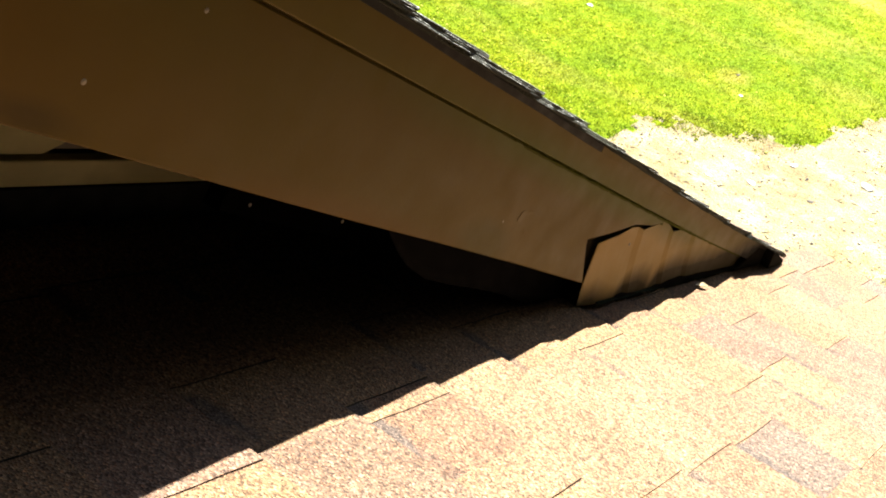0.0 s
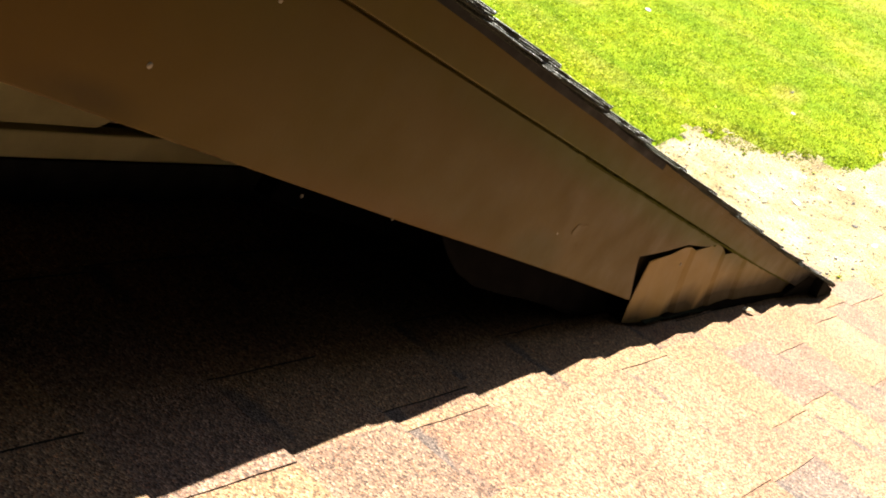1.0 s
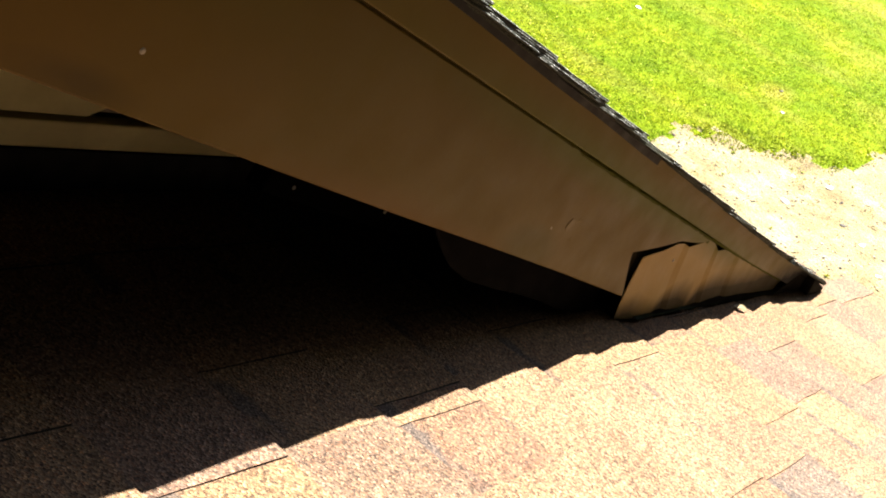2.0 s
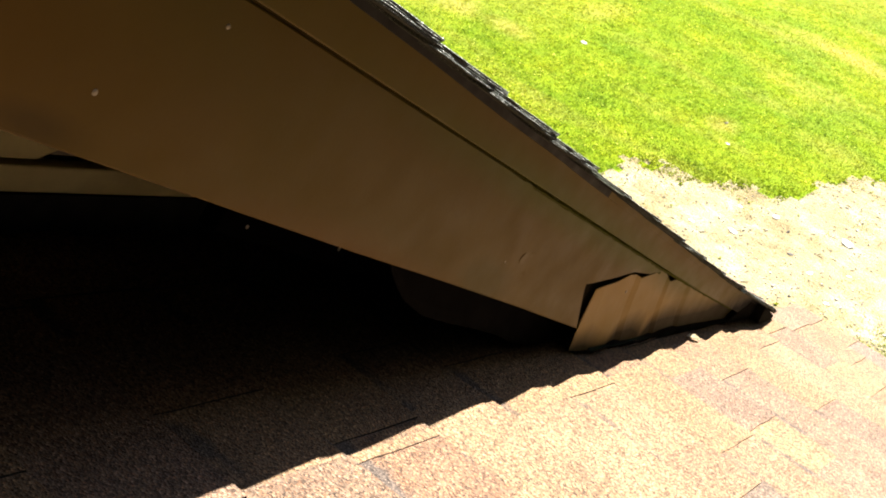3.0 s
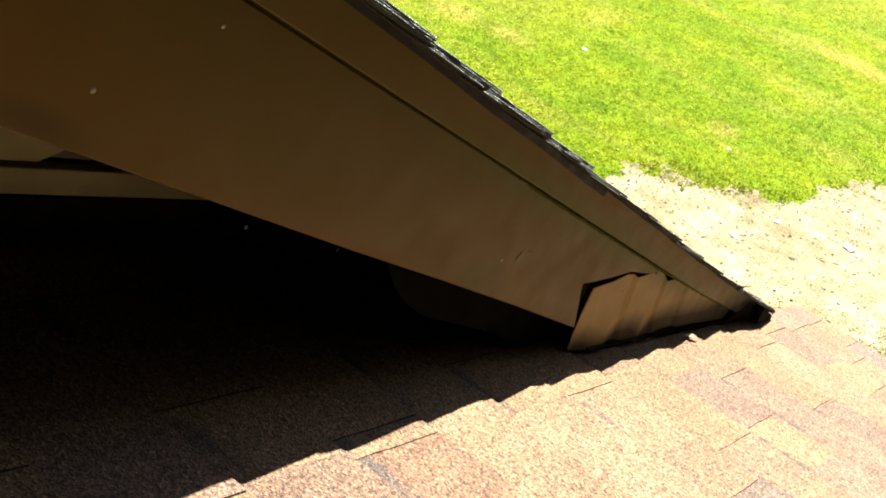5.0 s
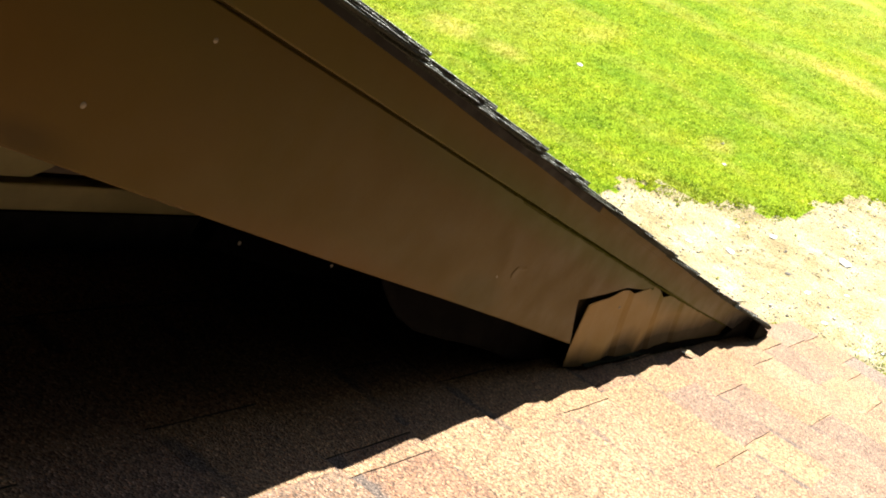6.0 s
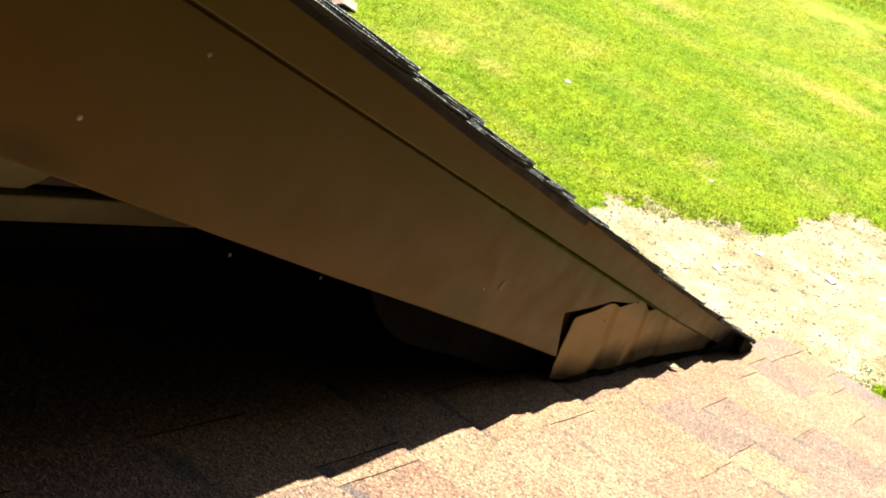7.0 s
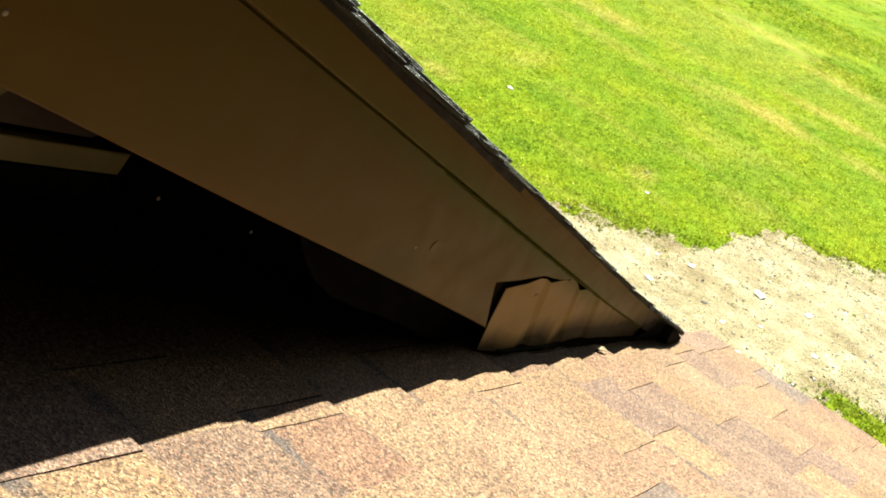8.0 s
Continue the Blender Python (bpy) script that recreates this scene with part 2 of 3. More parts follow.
def part(name, bm, mats, parent=None, label=""):
    me = bpy.data.meshes.new(name)
    bm.normal_update()
    bm.to_mesh(me)
    bm.free()
    for m in mats if isinstance(mats, (list, tuple)) else [mats]:
        me.materials.append(m)
    ob = new(name, me)
    if parent:
        ob.parent = parent
    if label:
        tagged(ob, label)
    return ob


def box(x0, x1, y0, y1, z0, z1, bevel=0.0, seg=1):
    bm = bmesh.new()
    bmesh.ops.create_cube(bm, size=1)
    for v in bm.verts:
        v.co = ((x0 + x1) / 2 + v.co.x * (x1 - x0), (y0 + y1) / 2 + v.co.y * (y1 - y0), (z0 + z1) / 2 + v.co.z * (z1 - z0))
    if bevel:
        bmesh.ops.bevel(bm, geom=bm.edges[:], offset=bevel, segments=seg, affect="EDGES", profile=0.5)
    return bm


def sheet(outline, x, thick, bevel=0.0):
    """A plate in a plane of constant x: an outline of (y, z), with its front face at x."""
    bm = bmesh.new()
    f = bm.faces.new([bm.verts.new((x, y, z)) for y, z in outline])
    ext = bmesh.ops.extrude_face_region(bm, geom=[f])
    for v in ext["geom"]:
        if isinstance(v, bmesh.types.BMVert):
            v.co.x -= thick
    bmesh.ops.recalc_face_normals(bm, faces=bm.faces[:])
    if bevel:
        es = [e for e in bm.edges if all(abs(v.co.x - x) < 1e-6 for v in e.verts)]
        bmesh.ops.bevel(bm, geom=es, offset=bevel, segments=2, affect="EDGES", profile=0.5)
    return bm


def root(name, m, label, category, kind="", group=""):
    ob = new(name)
    ob.empty_display_size = 0.1
    ob.matrix_world = m
    return tagged(ob, label, category, group, kind)


# ---- the ground ----
BORDER = [(-9, 3.2), (-4.2, 4.3), (-2.88, 5.2), (-3.0, 5.6), (-2.75, 5.95), (-2.3, 6.28), (-1.85, 6.52), (-1.8, 7.1),
          (-1.72, 7.62), (-1.3, 7.75), (-0.75, 8.14), (0.5, 8.7), (4, 9.5), (9, 10)]


def lawn_at(x, y):
    """How far inside the lawn a place is, in metres, roughly; below 0 it is bare earth."""
    wx = x + 0.13 * noise.noise((x * 5, y * 5, 11.0)) + 0.07 * noise.noise((x * 15, y * 15, 6.0))
    yb = np.interp(wx, [b[0] for b in BORDER], [b[1] for b in BORDER])
    n = noise.noise((x * 3.1, y * 3.1, 0.3)) * 0.17 + noise.noise((x * 7.5, y * 7.5, 4.3)) * 0.14 + noise.noise((x * 19, y * 19, 1.3)) * 0.08
    near = 1.0 - math.hypot((x - 0.55) / 1.0, (y - 4.95) / 0.95)
    round_about = max(abs(x + 2.0) - 4.6, 1.2 - y, -1.5)
    return max(y - yb, near, round_about) + n


def ground_z(x, y):
    return GROUND + 0.02 * noise.noise((x * 0.7, y * 0.7, 2.0)) + 0.008 * noise.noise((x * 4, y * 4, 7.0))


# dry streaks and patches in the lawn: x, y, half length, half width, strength
DRY = [(-4.98, 6.90, 0.30, 0.22, 0.7), (-5.56, 6.80, 0.35, 0.30, 0.8), (-5.30, 10.85, 0.60, 0.30, 0.8), (-4.80, 8.30, 0.22, 0.50, 0.45), (-2.95, 10.42, 0.75, 0.24, 1.0),
       (-2.45, 11.45, 0.80, 0.22, 0.8), (-1.70, 10.42, 0.45, 0.20, 0.6), (-2.9, 12.9, 1.1, 0.25, 0.7), (-2.83, 7.25, 0.16, 0.22, 0.7), (-4.1, 13.4, 1.3, 0.3, 0.6), (-2.0, 7.9, 0.40, 0.25, 0.35), (-5.6, 7.6, 0.9, 1.2, 0.25), (-4.2, 12.5, 2.6, 1.2, 0.25)]


def dryness(n):
    """How dry the turf is: the streaks above, and faint ones all over."""
    streak = n.add("ShaderNodeMapping")
    n.put(streak.inputs["Vector"], n.co)
    streak.inputs["Rotation"].default_value = (0, 0, radians(-8))
    streak.inputs["Scale"].default_value = (0.45, 1.4, 0)
    total = n.math("MULTIPLY", n.ramp(n.noise(1.1, 5, streak.outputs[0]), [(0.50, (0, 0, 0)), (0.78, (1, 1, 1))]), 0.6)
    for x, y, a, b, much in DRY:
        total = n.math("MAXIMUM", total, n.math("MULTIPLY", n.spot((x, y, 0), (a * 1.25, b * 1.25, None), 0.75, 0.3, 2.5), much))
    return n.math("MULTIPLY", total, n.ramp(n.noise(9, 4), [(0.3, (0.55, 0.55, 0.55)), (0.6, (1, 1, 1))]))


def lushness(n, col):
    """Slow changes between deep green and yellow green."""
    col = n.mix(1.0, col, n.ramp(n.noise(1.5, 4), [(0.34, (0.80, 0.93, 0.9)), (0.5, (1.03, 1.05, 1.0)), (0.68, (1.28, 1.14, 1.05))]), "MULTIPLY")
    return n.mix(1.0, col, n.ramp(n.noise(4, 3), [(0.34, (0.92, 0.93, 0.93)), (0.66, (1.06, 1.04, 1.04))]), "MULTIPLY")


def lawn_material():
    n = Nodes("lawn_turf", 0.95, spec=0.06)
    a = n.ramp(n.noise(14, 6), [(0.3, (0.052, 0.078, 0.0009)), (0.55, (0.066, 0.091, 0.0012)), (0.75, (0.082, 0.098, 0.0018))])
    col = n.mix(n.math("MULTIPLY", dryness(n), 0.9), lushness(n, a), n.ramp(n.noise(30, 4), [(0.3, (0.115, 0.092, 0.014)), (0.7, (0.170, 0.137, 0.040))]))
    return n.done(col, None, n.bump(n.noise(60, 4), 0.8, 0.02))


def earth_material():
    n = Nodes("dry_earth", 0.95, spec=0.2)
    a = n.ramp(n.noise(5, 6), [(0.3, (0.100, 0.079, 0.040)), (0.52, (0.134, 0.112, 0.063)), (0.72, (0.178, 0.158, 0.102))])
    a = n.mix(1.0, a, n.ramp(n.noise(2.2, 5), [(0.35, (0.78, 0.72, 0.60)), (0.5, (1, 1, 0.98)), (0.65, (1.10, 1.10, 1.10))]), "MULTIPLY")
    speck = n.ramp(n.noise(38, 3, rough=0.7), [(0.36, (0.34, 0.31, 0.20)), (0.45, (1, 1, 1)), (0.64, (1, 1, 1)), (0.72, (1.5, 1.5, 1.5))])
    col = n.mix(0.75, a, speck, "MULTIPLY")
    col = n.mix(1.0, col, n.ramp(n.noise(130, 3, rough=0.65), [(0.36, (0.55, 0.53, 0.47)), (0.5, (1, 1, 1)), (0.66, (1.22, 1.22, 1.22))]), "MULTIPLY")
    return n.done(col, None, n.bump(n.noise(50, 5), 0.9, 0.02, n.bump(n.noise(8, 3), 0.6, 0.04)))


LAWN = lawn_material()
EARTH = earth_material()


def build_ground():
    far = [-2000, -700, -250, -90, -40, -20]
    xs = far + list(np.arange(-9.5, 4.01, 0.07)) + [-f for f in reversed(far)]
    ys = far + [-8, 0, 2] + list(np.arange(3.0, 13.01, 0.07)) + [14, 16, 19, 24, 32, 50] + [-f for f in reversed(far[:4])]
    verts = [(x, y, ground_z(x, y) if abs(x) < 15 and abs(y) < 22 else GROUND) for y in ys for x in xs]
    nx = len(xs)
    faces, which = [], []
    for j in range(len(ys) - 1):
        for i in range(nx - 1):
            faces.append((j * nx + i, j * nx + i + 1, (j + 1) * nx + i + 1, (j + 1) * nx + i))
            cx, cy = (xs[i] + xs[i + 1]) / 2, (ys[j] + ys[j + 1]) / 2
            which.append(0 if lawn_at(cx, cy) > 0 else 1)
    ob = mesh_part("ground", verts, faces, [LAWN, EARTH], None, "", which)
    tagged(ob, "sunlit lawn with a bare strip of dry pebbly earth", "ground", kind="structure")


build_ground()


def grass_material(name="grass_blade", gain=1.0):
    n = Nodes(name, 0.75, spec=0.035)
    rnd = n.add("ShaderNodeNewGeometry").outputs["Random Per Island"]
    a = n.ramp(rnd, [(0.0, (0.030, 0.058, 0.0006)), (0.35, (0.060, 0.094, 0.0009)), (0.70, (0.092, 0.120, 0.0018)), (0.88, (0.150, 0.165, 0.010)), (1.0, (0.36, 0.37, 0.10))])
    col = n.mix(n.math("MULTIPLY", dryness(n), 0.85), lushness(n, a), (0.225, 0.186, 0.022))
    col = n.mix(1.0, col, (gain * 0.96, gain * 0.91, gain * 0.95), "MULTIPLY")
    tl = n.add("ShaderNodeBsdfTranslucent")
    n.put(tl.inputs["Color"], n.mix(1.0, col, (1.1, 1.25, 0.5), "MULTIPLY"))
    mx = n.add("ShaderNodeMixShader")
    mx.inputs[0].default_value = 0.72
    n.done(col)
    n.put(mx.inputs[1], n.b.outputs[0])
    n.put(mx.inputs[2], tl.outputs[0])
    n.put(n.t.nodes["Material Output"].inputs["Surface"], mx.outputs[0])
    return n.m


GRASS = grass_material()
WEED = grass_material("weed_leaf", 1.35)


def build_grass():
    rng = random.Random(4)
    verts, faces = [], []
    count = 0
    while count < 170000:
        y = 4.2 + 16 * rng.random() ** 1.7
        x = -8.5 + 10.5 * rng.random()
        # only the wedge of lawn that can be seen past the house
        if x > 0.9 or x < -0.62 * (y + 2.3) - 1.6 or x > -0.1 - 0.0 * y + 1.0:
            continue
        inside = lawn_at(x, y)
        weed = noise.noise((x * 2.6, y * 2.6, 9.0)) > 0.36 and rng.random() < 0.12
        if inside < 0.0 and not weed and rng.random() > 0.75 * math.exp(inside * 6):
            continue
        count += 1
        z = ground_z(x, y)
        edge = -0.1 < inside < 0.25
        tall = rng.uniform(0.006, 0.015) * (1.25 if edge else 1)
        leafy = edge and rng.random() < 0.3
        for _ in range(4):
            a = rng.uniform(0, 6.283)
            lean = rng.uniform(1.0, 2.6)
            w = rng.uniform(0.0030, 0.0060) * (1.8 if leafy else 1)
            bx, by = x + rng.uniform(-0.03, 0.03), y + rng.uniform(-0.03, 0.03)
            dx, dy = math.cos(a), math.sin(a)
            i = len(verts)
            h = tall * rng.uniform(0.6, 1.1)
            verts += [(bx - dy * w, by + dx * w, z - 0.005), (bx + dy * w, by - dx * w, z - 0.005),
                      (bx + dx * h * lean, by + dy * h * lean, z + h)]
            faces.append((i, i + 1, i + 2))
    ob = mesh_part("lawn_grass", verts, faces, GRASS)
    tagged(ob, "short bright green lawn grass with dry yellow streaks", "grass", kind="stuff")


build_grass()


def build_clover():
    """Small pale leaves scattered through the turf."""
    rng = random.Random(31)
    verts, faces = [], []
    count = 0
    while count < 26000:
        y = 4.6 + 12 * rng.random() ** 1.5
        x = -8.5 + 9.4 * rng.random()
        if x < -0.62 * (y + 2.3) - 1.6 or lawn_at(x, y) < 0.05 or noise.noise((x * 0.8, y * 0.8, 21.0)) < rng.uniform(-0.6, 0.4):
            continue
        count += 1
        a, r, z, i = rng.uniform(0, 6.283), rng.uniform(0.005, 0.010), ground_z(x, y) + rng.uniform(0.008, 0.016), len(verts)
        tilt = rng.uniform(-0.5, 0.5)
        for k in range(4):
            u, v = r * math.cos(a + k * 1.571) * (1.3 if k % 2 else 1), r * math.sin(a + k * 1.571)
            verts.append((x + u, y + v, z + tilt * u))
        faces.append((i, i + 1, i + 2, i + 3))
    tagged(mesh_part("clover_leaves", verts, faces, CLOVER), "small pale green clover leaves among the grass", "clover", kind="stuff")


CLOVER = grass_material("clover_leaf", 1.5)
build_clover()

STONE = board_material("pale_stone", (0.30, 0.29, 0.27), (0.23, 0.22, 0.20), (20, 20, 20), 0.85)
STONE_DARK = board_material("dark_stone", (0.0515, 0.045, 0.0386), (0.0322, 0.0289, 0.0257), (20, 20, 20), 0.85)


def rock(rng, size, flat=0.55):
    bm = bmesh.new()
    bmesh.ops.create_icosphere(bm, subdivisions=2, radius=1)
    off = Vector((rng.uniform(0, 50), rng.uniform(0, 50), rng.uniform(0, 50)))
    for v in bm.verts:
        v.co *= 1 + 0.35 * noise.noise(v.co * 1.3 + off)
        v.co = Vector((v.co.x * size, v.co.y * size * 0.75, v.co.z * size * flat))
    return bm


def build_stones():
    rng = random.Random(9)
    for x, y, size, pale in [(-1.88, 5.62, 0.042, 1), (-1.464, 5.75, 0.026, 0), (-1.253, 6.35, 0.060, 1), (-0.882, 6.50, 0.040, 1), (-4.42, 7.38, 0.036, 1), (-2.83, 7.32, 0.024, 0),
                             (-1.783, 6.18, 0.036, 1), (-1.252, 5.63, 0.026, 1), (-2.035, 6.05, 0.020, 1), (-2.15, 5.45, 0.024, 1), (-1.05, 5.9, 0.022, 1), (-0.7, 6.9, 0.024, 1),
                             (-1.5, 6.95, 0.020, 0), (-0.62, 5.95, 0.030, 1), (-1.0, 5.35, 0.024, 1), (-2.62, 6.95, 0.022, 1), (-0.95, 7.05, 0.018, 0)]:
        ob = part("stone", rock(rng, size, 0.2), STONE if pale else STONE_DARK)
        ob.matrix_world = pose(x, y, ground_z(x, y) + size * 0.12, 0, 0, rng.uniform(0, 360))
        tagged(ob, "pale rounded stone lying on the ground" if pale else "small dark stone lying on the ground", "stone", "stones on the ground")
    verts, faces = [], []
    for _ in range(7500):
        x, y = rng.uniform(-5, 1.0), rng.uniform(4.2, 8.6)
        if lawn_at(x, y) > 0.02:
            continue
        if noise.noise((x * 1.9, y * 1.9, 7.0)) < rng.uniform(-0.6, 0.3):
            continue
        s = rng.uniform(0.003, 0.011) * (1.7 if rng.random() < 0.07 else 1)
        i, z, a = len(verts), ground_z(x, y), rng.uniform(0, 6.28)
        for k in range(5):
            r = s * rng.uniform(0.7, 1.2)
            verts.append((x + r * math.cos(a + k * 1.257), y + r * math.sin(a + k * 1.257), z - 0.004))
        for k in range(5):
            r = s * rng.uniform(0.45, 0.7)
            verts.append((x + r * math.cos(a + k * 1.257), y + r * math.sin(a + k * 1.257), z + s * rng.uniform(0.4, 0.8)))
        faces += [(i + k, i + (k + 1) % 5, i + 5 + (k + 1) % 5, i + 5 + k) for k in range(5)] + [tuple(i + 5 + k for k in range(5))]
    n = Nodes("pebble", 0.9)
    rnd = n.add("ShaderNodeNewGeometry").outputs["Random Per Island"]
    m = n.done(n.ramp(rnd, [(0.0, (0.0386, 0.0322, 0.0257)), (0.3, (0.103, 0.0836, 0.0612)), (0.7, (0.1609, 0.1416, 0.1126)), (1.0, (0.2253, 0.2188, 0.1995))]))
    tagged(mesh_part("pebbles", verts, faces, m), "loose tan and grey pebbles on dry earth", "gravel", kind="stuff")
    # dry twigs and leaf crumbs
    verts, faces = [], []
    for _ in range(1100):
        x, y = rng.uniform(-4, 0.6), rng.uniform(4.4, 8.4)
        if lawn_at(x, y) > 0.02 or noise.noise((x * 1.7, y * 1.7, 3.0)) < rng.uniform(-0.5, 0.35):
            continue
        twig = rng.random() < 0.4
        l, w = (rng.uniform(0.010, 0.03), 0.0018) if twig else (rng.uniform(0.005, 0.012), rng.uniform(0.003, 0.007))
        a, z, i = rng.uniform(0, 6.283), ground_z(x, y) + 0.002, len(verts)
        c, d = math.cos(a), math.sin(a)
        for u, v, h in ((-l, -w, 0), (l, -w, 0.003), (l, w, 0), (-l, w, 0.002), (0, 0, 0.007)):
            verts.append((x + u * c - v * d, y + u * d + v * c, z + h))
        faces += [(i, i + 1, i + 4), (i + 1, i + 2, i + 4), (i + 2, i + 3, i + 4), (i + 3, i, i + 4), (i + 3, i + 2, i + 1, i)]
    n = Nodes("dry_litter", 0.9)
    rnd = n.add("ShaderNodeNewGeometry").outputs["Random Per Island"]
    m = n.done(n.ramp(rnd, [(0.0, (0.018, 0.013, 0.008)), (0.5, (0.045, 0.033, 0.017)), (0.8, (0.085, 0.063, 0.033)), (1.0, (0.16, 0.13, 0.07))]))
    tagged(mesh_part("ground_litter", verts, faces, m), "dry brown twigs and leaf crumbs on bare earth", "litter", kind="stuff")


def build_weeds():
    """Low broad-leaved sprouts along the border of the lawn and on the bare earth."""
    rng = random.Random(14)
    verts, faces = [], []
    count = 0
    while count < 220:
        x, y = rng.uniform(-4, 0.6), rng.uniform(4.4, 9.0)
        inside = lawn_at(x, y)
        if inside > 0.03 or rng.random() > 0.006 + math.exp(inside * 14):
            continue
        count += 1
        z = ground_z(x, y)
        for _ in range(rng.randint(4, 9)):
            a, l = rng.uniform(0, 6.283), rng.uniform(0.009, 0.024)
            w, h = l * 0.42, l * rng.uniform(0.3, 0.9)
            c, d, i = math.cos(a), math.sin(a), len(verts)
            for u, v, up in ((0, 0, 0), (l * 0.55, -w, h), (l, 0, h * 0.8), (l * 0.55, w, h), (l * 0.5, 0, h * 0.75)):
                verts.append((x + u * c - v * d, y + u * d + v * c, z + up))
            faces += [(i, i + 1, i + 4), (i + 1, i + 2, i + 4), (i + 2, i + 3, i + 4), (i + 3, i, i + 4)]
    tagged(mesh_part("weed_sprouts", verts, faces, WEED), "low green weed sprouts at the lawn's ragged border", "weed", kind="stuff")


build_stones()
build_weeds()


def build_bent_board():
    """A warped board lying arched on the lawn, dark underneath."""
    mat = board_material("weathered_pink_timber", (0.108, 0.064, 0.042), (0.085, 0.050, 0.033), (60, 6, 60))
    bm = bmesh.new()
    bows = [(-0.130, 0.008), (-0.08, 0.024), (-0.02, 0.050), (0.0, 0.055), (0.02, 0.051), (0.08, 0.027), (0.135, 0.006)]
    rows = []
    for y in (-0.12, 0.0, 0.13):
        upper_side = [bm.verts.new((x, y + 0.02 * x, z + 0.016 - 0.01 * (y > 0.1))) for x, z in bows]
        under_side = [bm.verts.new((x * 0.97, y + 0.02 * x, z - 0.01 * (y > 0.1))) for x, z in bows]
        rows.append(upper_side + under_side[::-1])
    n = len(rows[0])
    for p, q in zip(rows, rows[1:]):
        for k in range(n):
            bm.faces.new((p[k], p[(k + 1) % n], q[(k + 1) % n], q[k]))
    bm.faces.new(rows[0][::-1])
    bm.faces.new(rows[-1])
    bmesh.ops.recalc_face_normals(bm, faces=bm.faces[:])
    ob = part("warped_board", bm, mat)
    ob.matrix_world = pose(-6.50, 6.47, ground_z(-6.50, 6.47) - 0.004, 0, 0, 38)
    tagged(ob, "weathered pinkish warped board lying arched on the lawn", "timber")


build_bent_board()

# ---- the house: walls below the roofs ----
WALL_X = -0.34


def build_walls():
    w = part("wall_south", box(-4.0, 0.555, -0.75, -0.55, GROUND - 0.05, -0.02), CREAM)
    tagged(w, "cream painted wall under the eave", "wall", kind="structure")
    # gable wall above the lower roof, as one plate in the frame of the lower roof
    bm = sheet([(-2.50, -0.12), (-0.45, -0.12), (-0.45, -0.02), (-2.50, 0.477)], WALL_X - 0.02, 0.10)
    w = part("wall_gable", bm, CAVITY_BLACK)
    w.matrix_world = LR
    tagged(w, "gable wall above the roof, near-black for the shade there", "wall", kind="structure")
    # cream siding: the lowest strip and the board above it, both cut off under the soffit
    part("siding_strip", sheet([(-2.25, 0.047), (-1.325, 0.047), (-1.302, 0.056), (-1.345, 0.074), (-2.25, 0.074)], WALL_X, 0.018, 0.002), CREAM, w, "cream painted bottom siding strip")
    part("siding_board", sheet([(-2.25, 0.0805), (-1.79, 0.0805), (-1.769, 0.091), (-1.72, 0.13), (-2.25, 0.19)], WALL_X, 0.016, 0.002), CREAM, w, "cream painted siding board")
    part("siding_end", sheet([(-1.86, 0.083), (-1.60, 0.0815), (-1.56, 0.10), (-1.86, 0.14)], WALL_X - 0.009, 0.008, 0.001), NOTCH_SHADE, w, "recessed siding end, greyed for the shade of its notch")
    part("base_flashing", sheet([(-2.50, -0.004), (-0.5, -0.004), (-0.5, 0.03), (-1.5, 0.043), (-2.50, 0.043)], WALL_X - 0.004, 0.002), FLASH, w, "dark weathered metal flashing")


build_walls()

# ---- the lower roof ----
lower = root("lower_roof", LR, "tan and brown asphalt shingle roof in bright sun", "roof")
part("roof_deck", box(-4.0, 0.555, -2.6, -0.31, -0.04, -0.013), DECK, lower)
part("eave_deck", box(-0.035, 0.555, -0.31, -0.035, -0.04, -0.013), DECK, lower)
part("eave_board", box(-0.035, 0.555, -0.075, -0.047, -0.19, -0.04, 0.003), BROWN, lower, "brown painted eave board")


def plate(name, x0, x1, y0, y1, za, zb, thick, mat, parent, rng, tone="", rag=0.0015):
    """A shingle or a tab: top face sloping from za at y0 to zb at its butt y1, with slightly uneven edges."""
    n = max(1, min(5, round((x1 - x0) / 0.12)))
    top = []
    for k in range(n + 1):
        top.append((x0 + (x1 - x0) * k / n + rng.uniform(-rag, rag) * (k in (0, n)), y1 + rng.uniform(-rag, rag), zb + rng.uniform(-0.0005, 0.0005)))
    for f in (0.3, 0.55, 0.8):
        top.append((x1 + rng.uniform(-rag, rag) * 0.6, y1 + (y0 - y1) * f, zb + (za - zb) * f))
    for k in range(n, -1, -1):
        top.append((x0 + (x1 - x0) * k / n + rng.uniform(-rag, rag) * (k in (0, n)), y0, za))
    for f in (0.8, 0.55, 0.3):
        top.append((x0 + rng.uniform(-rag, rag) * 0.6, y1 + (y0 - y1) * f, zb + (za - zb) * f))
    m = len(top)
    verts = top + [(x, y, z - thick) for x, y, z in top]
    faces = [tuple(range(m - 1, -1, -1))] + [tuple(range(m, 2 * m))]
    faces += [(i, (i + 1) % m, m + (i + 1) % m, m + i) for i in range(m)]
    which = [0, 1] + [1] * m
    ob = mesh_part(name, verts, faces, [mat, SHINGLE_EDGE], parent, "", which)
    ob.color = (*TONES[tone or rng.choice(("tan", "tan", "gold", "gold", "brown", "pink"))], 1)
    return ob


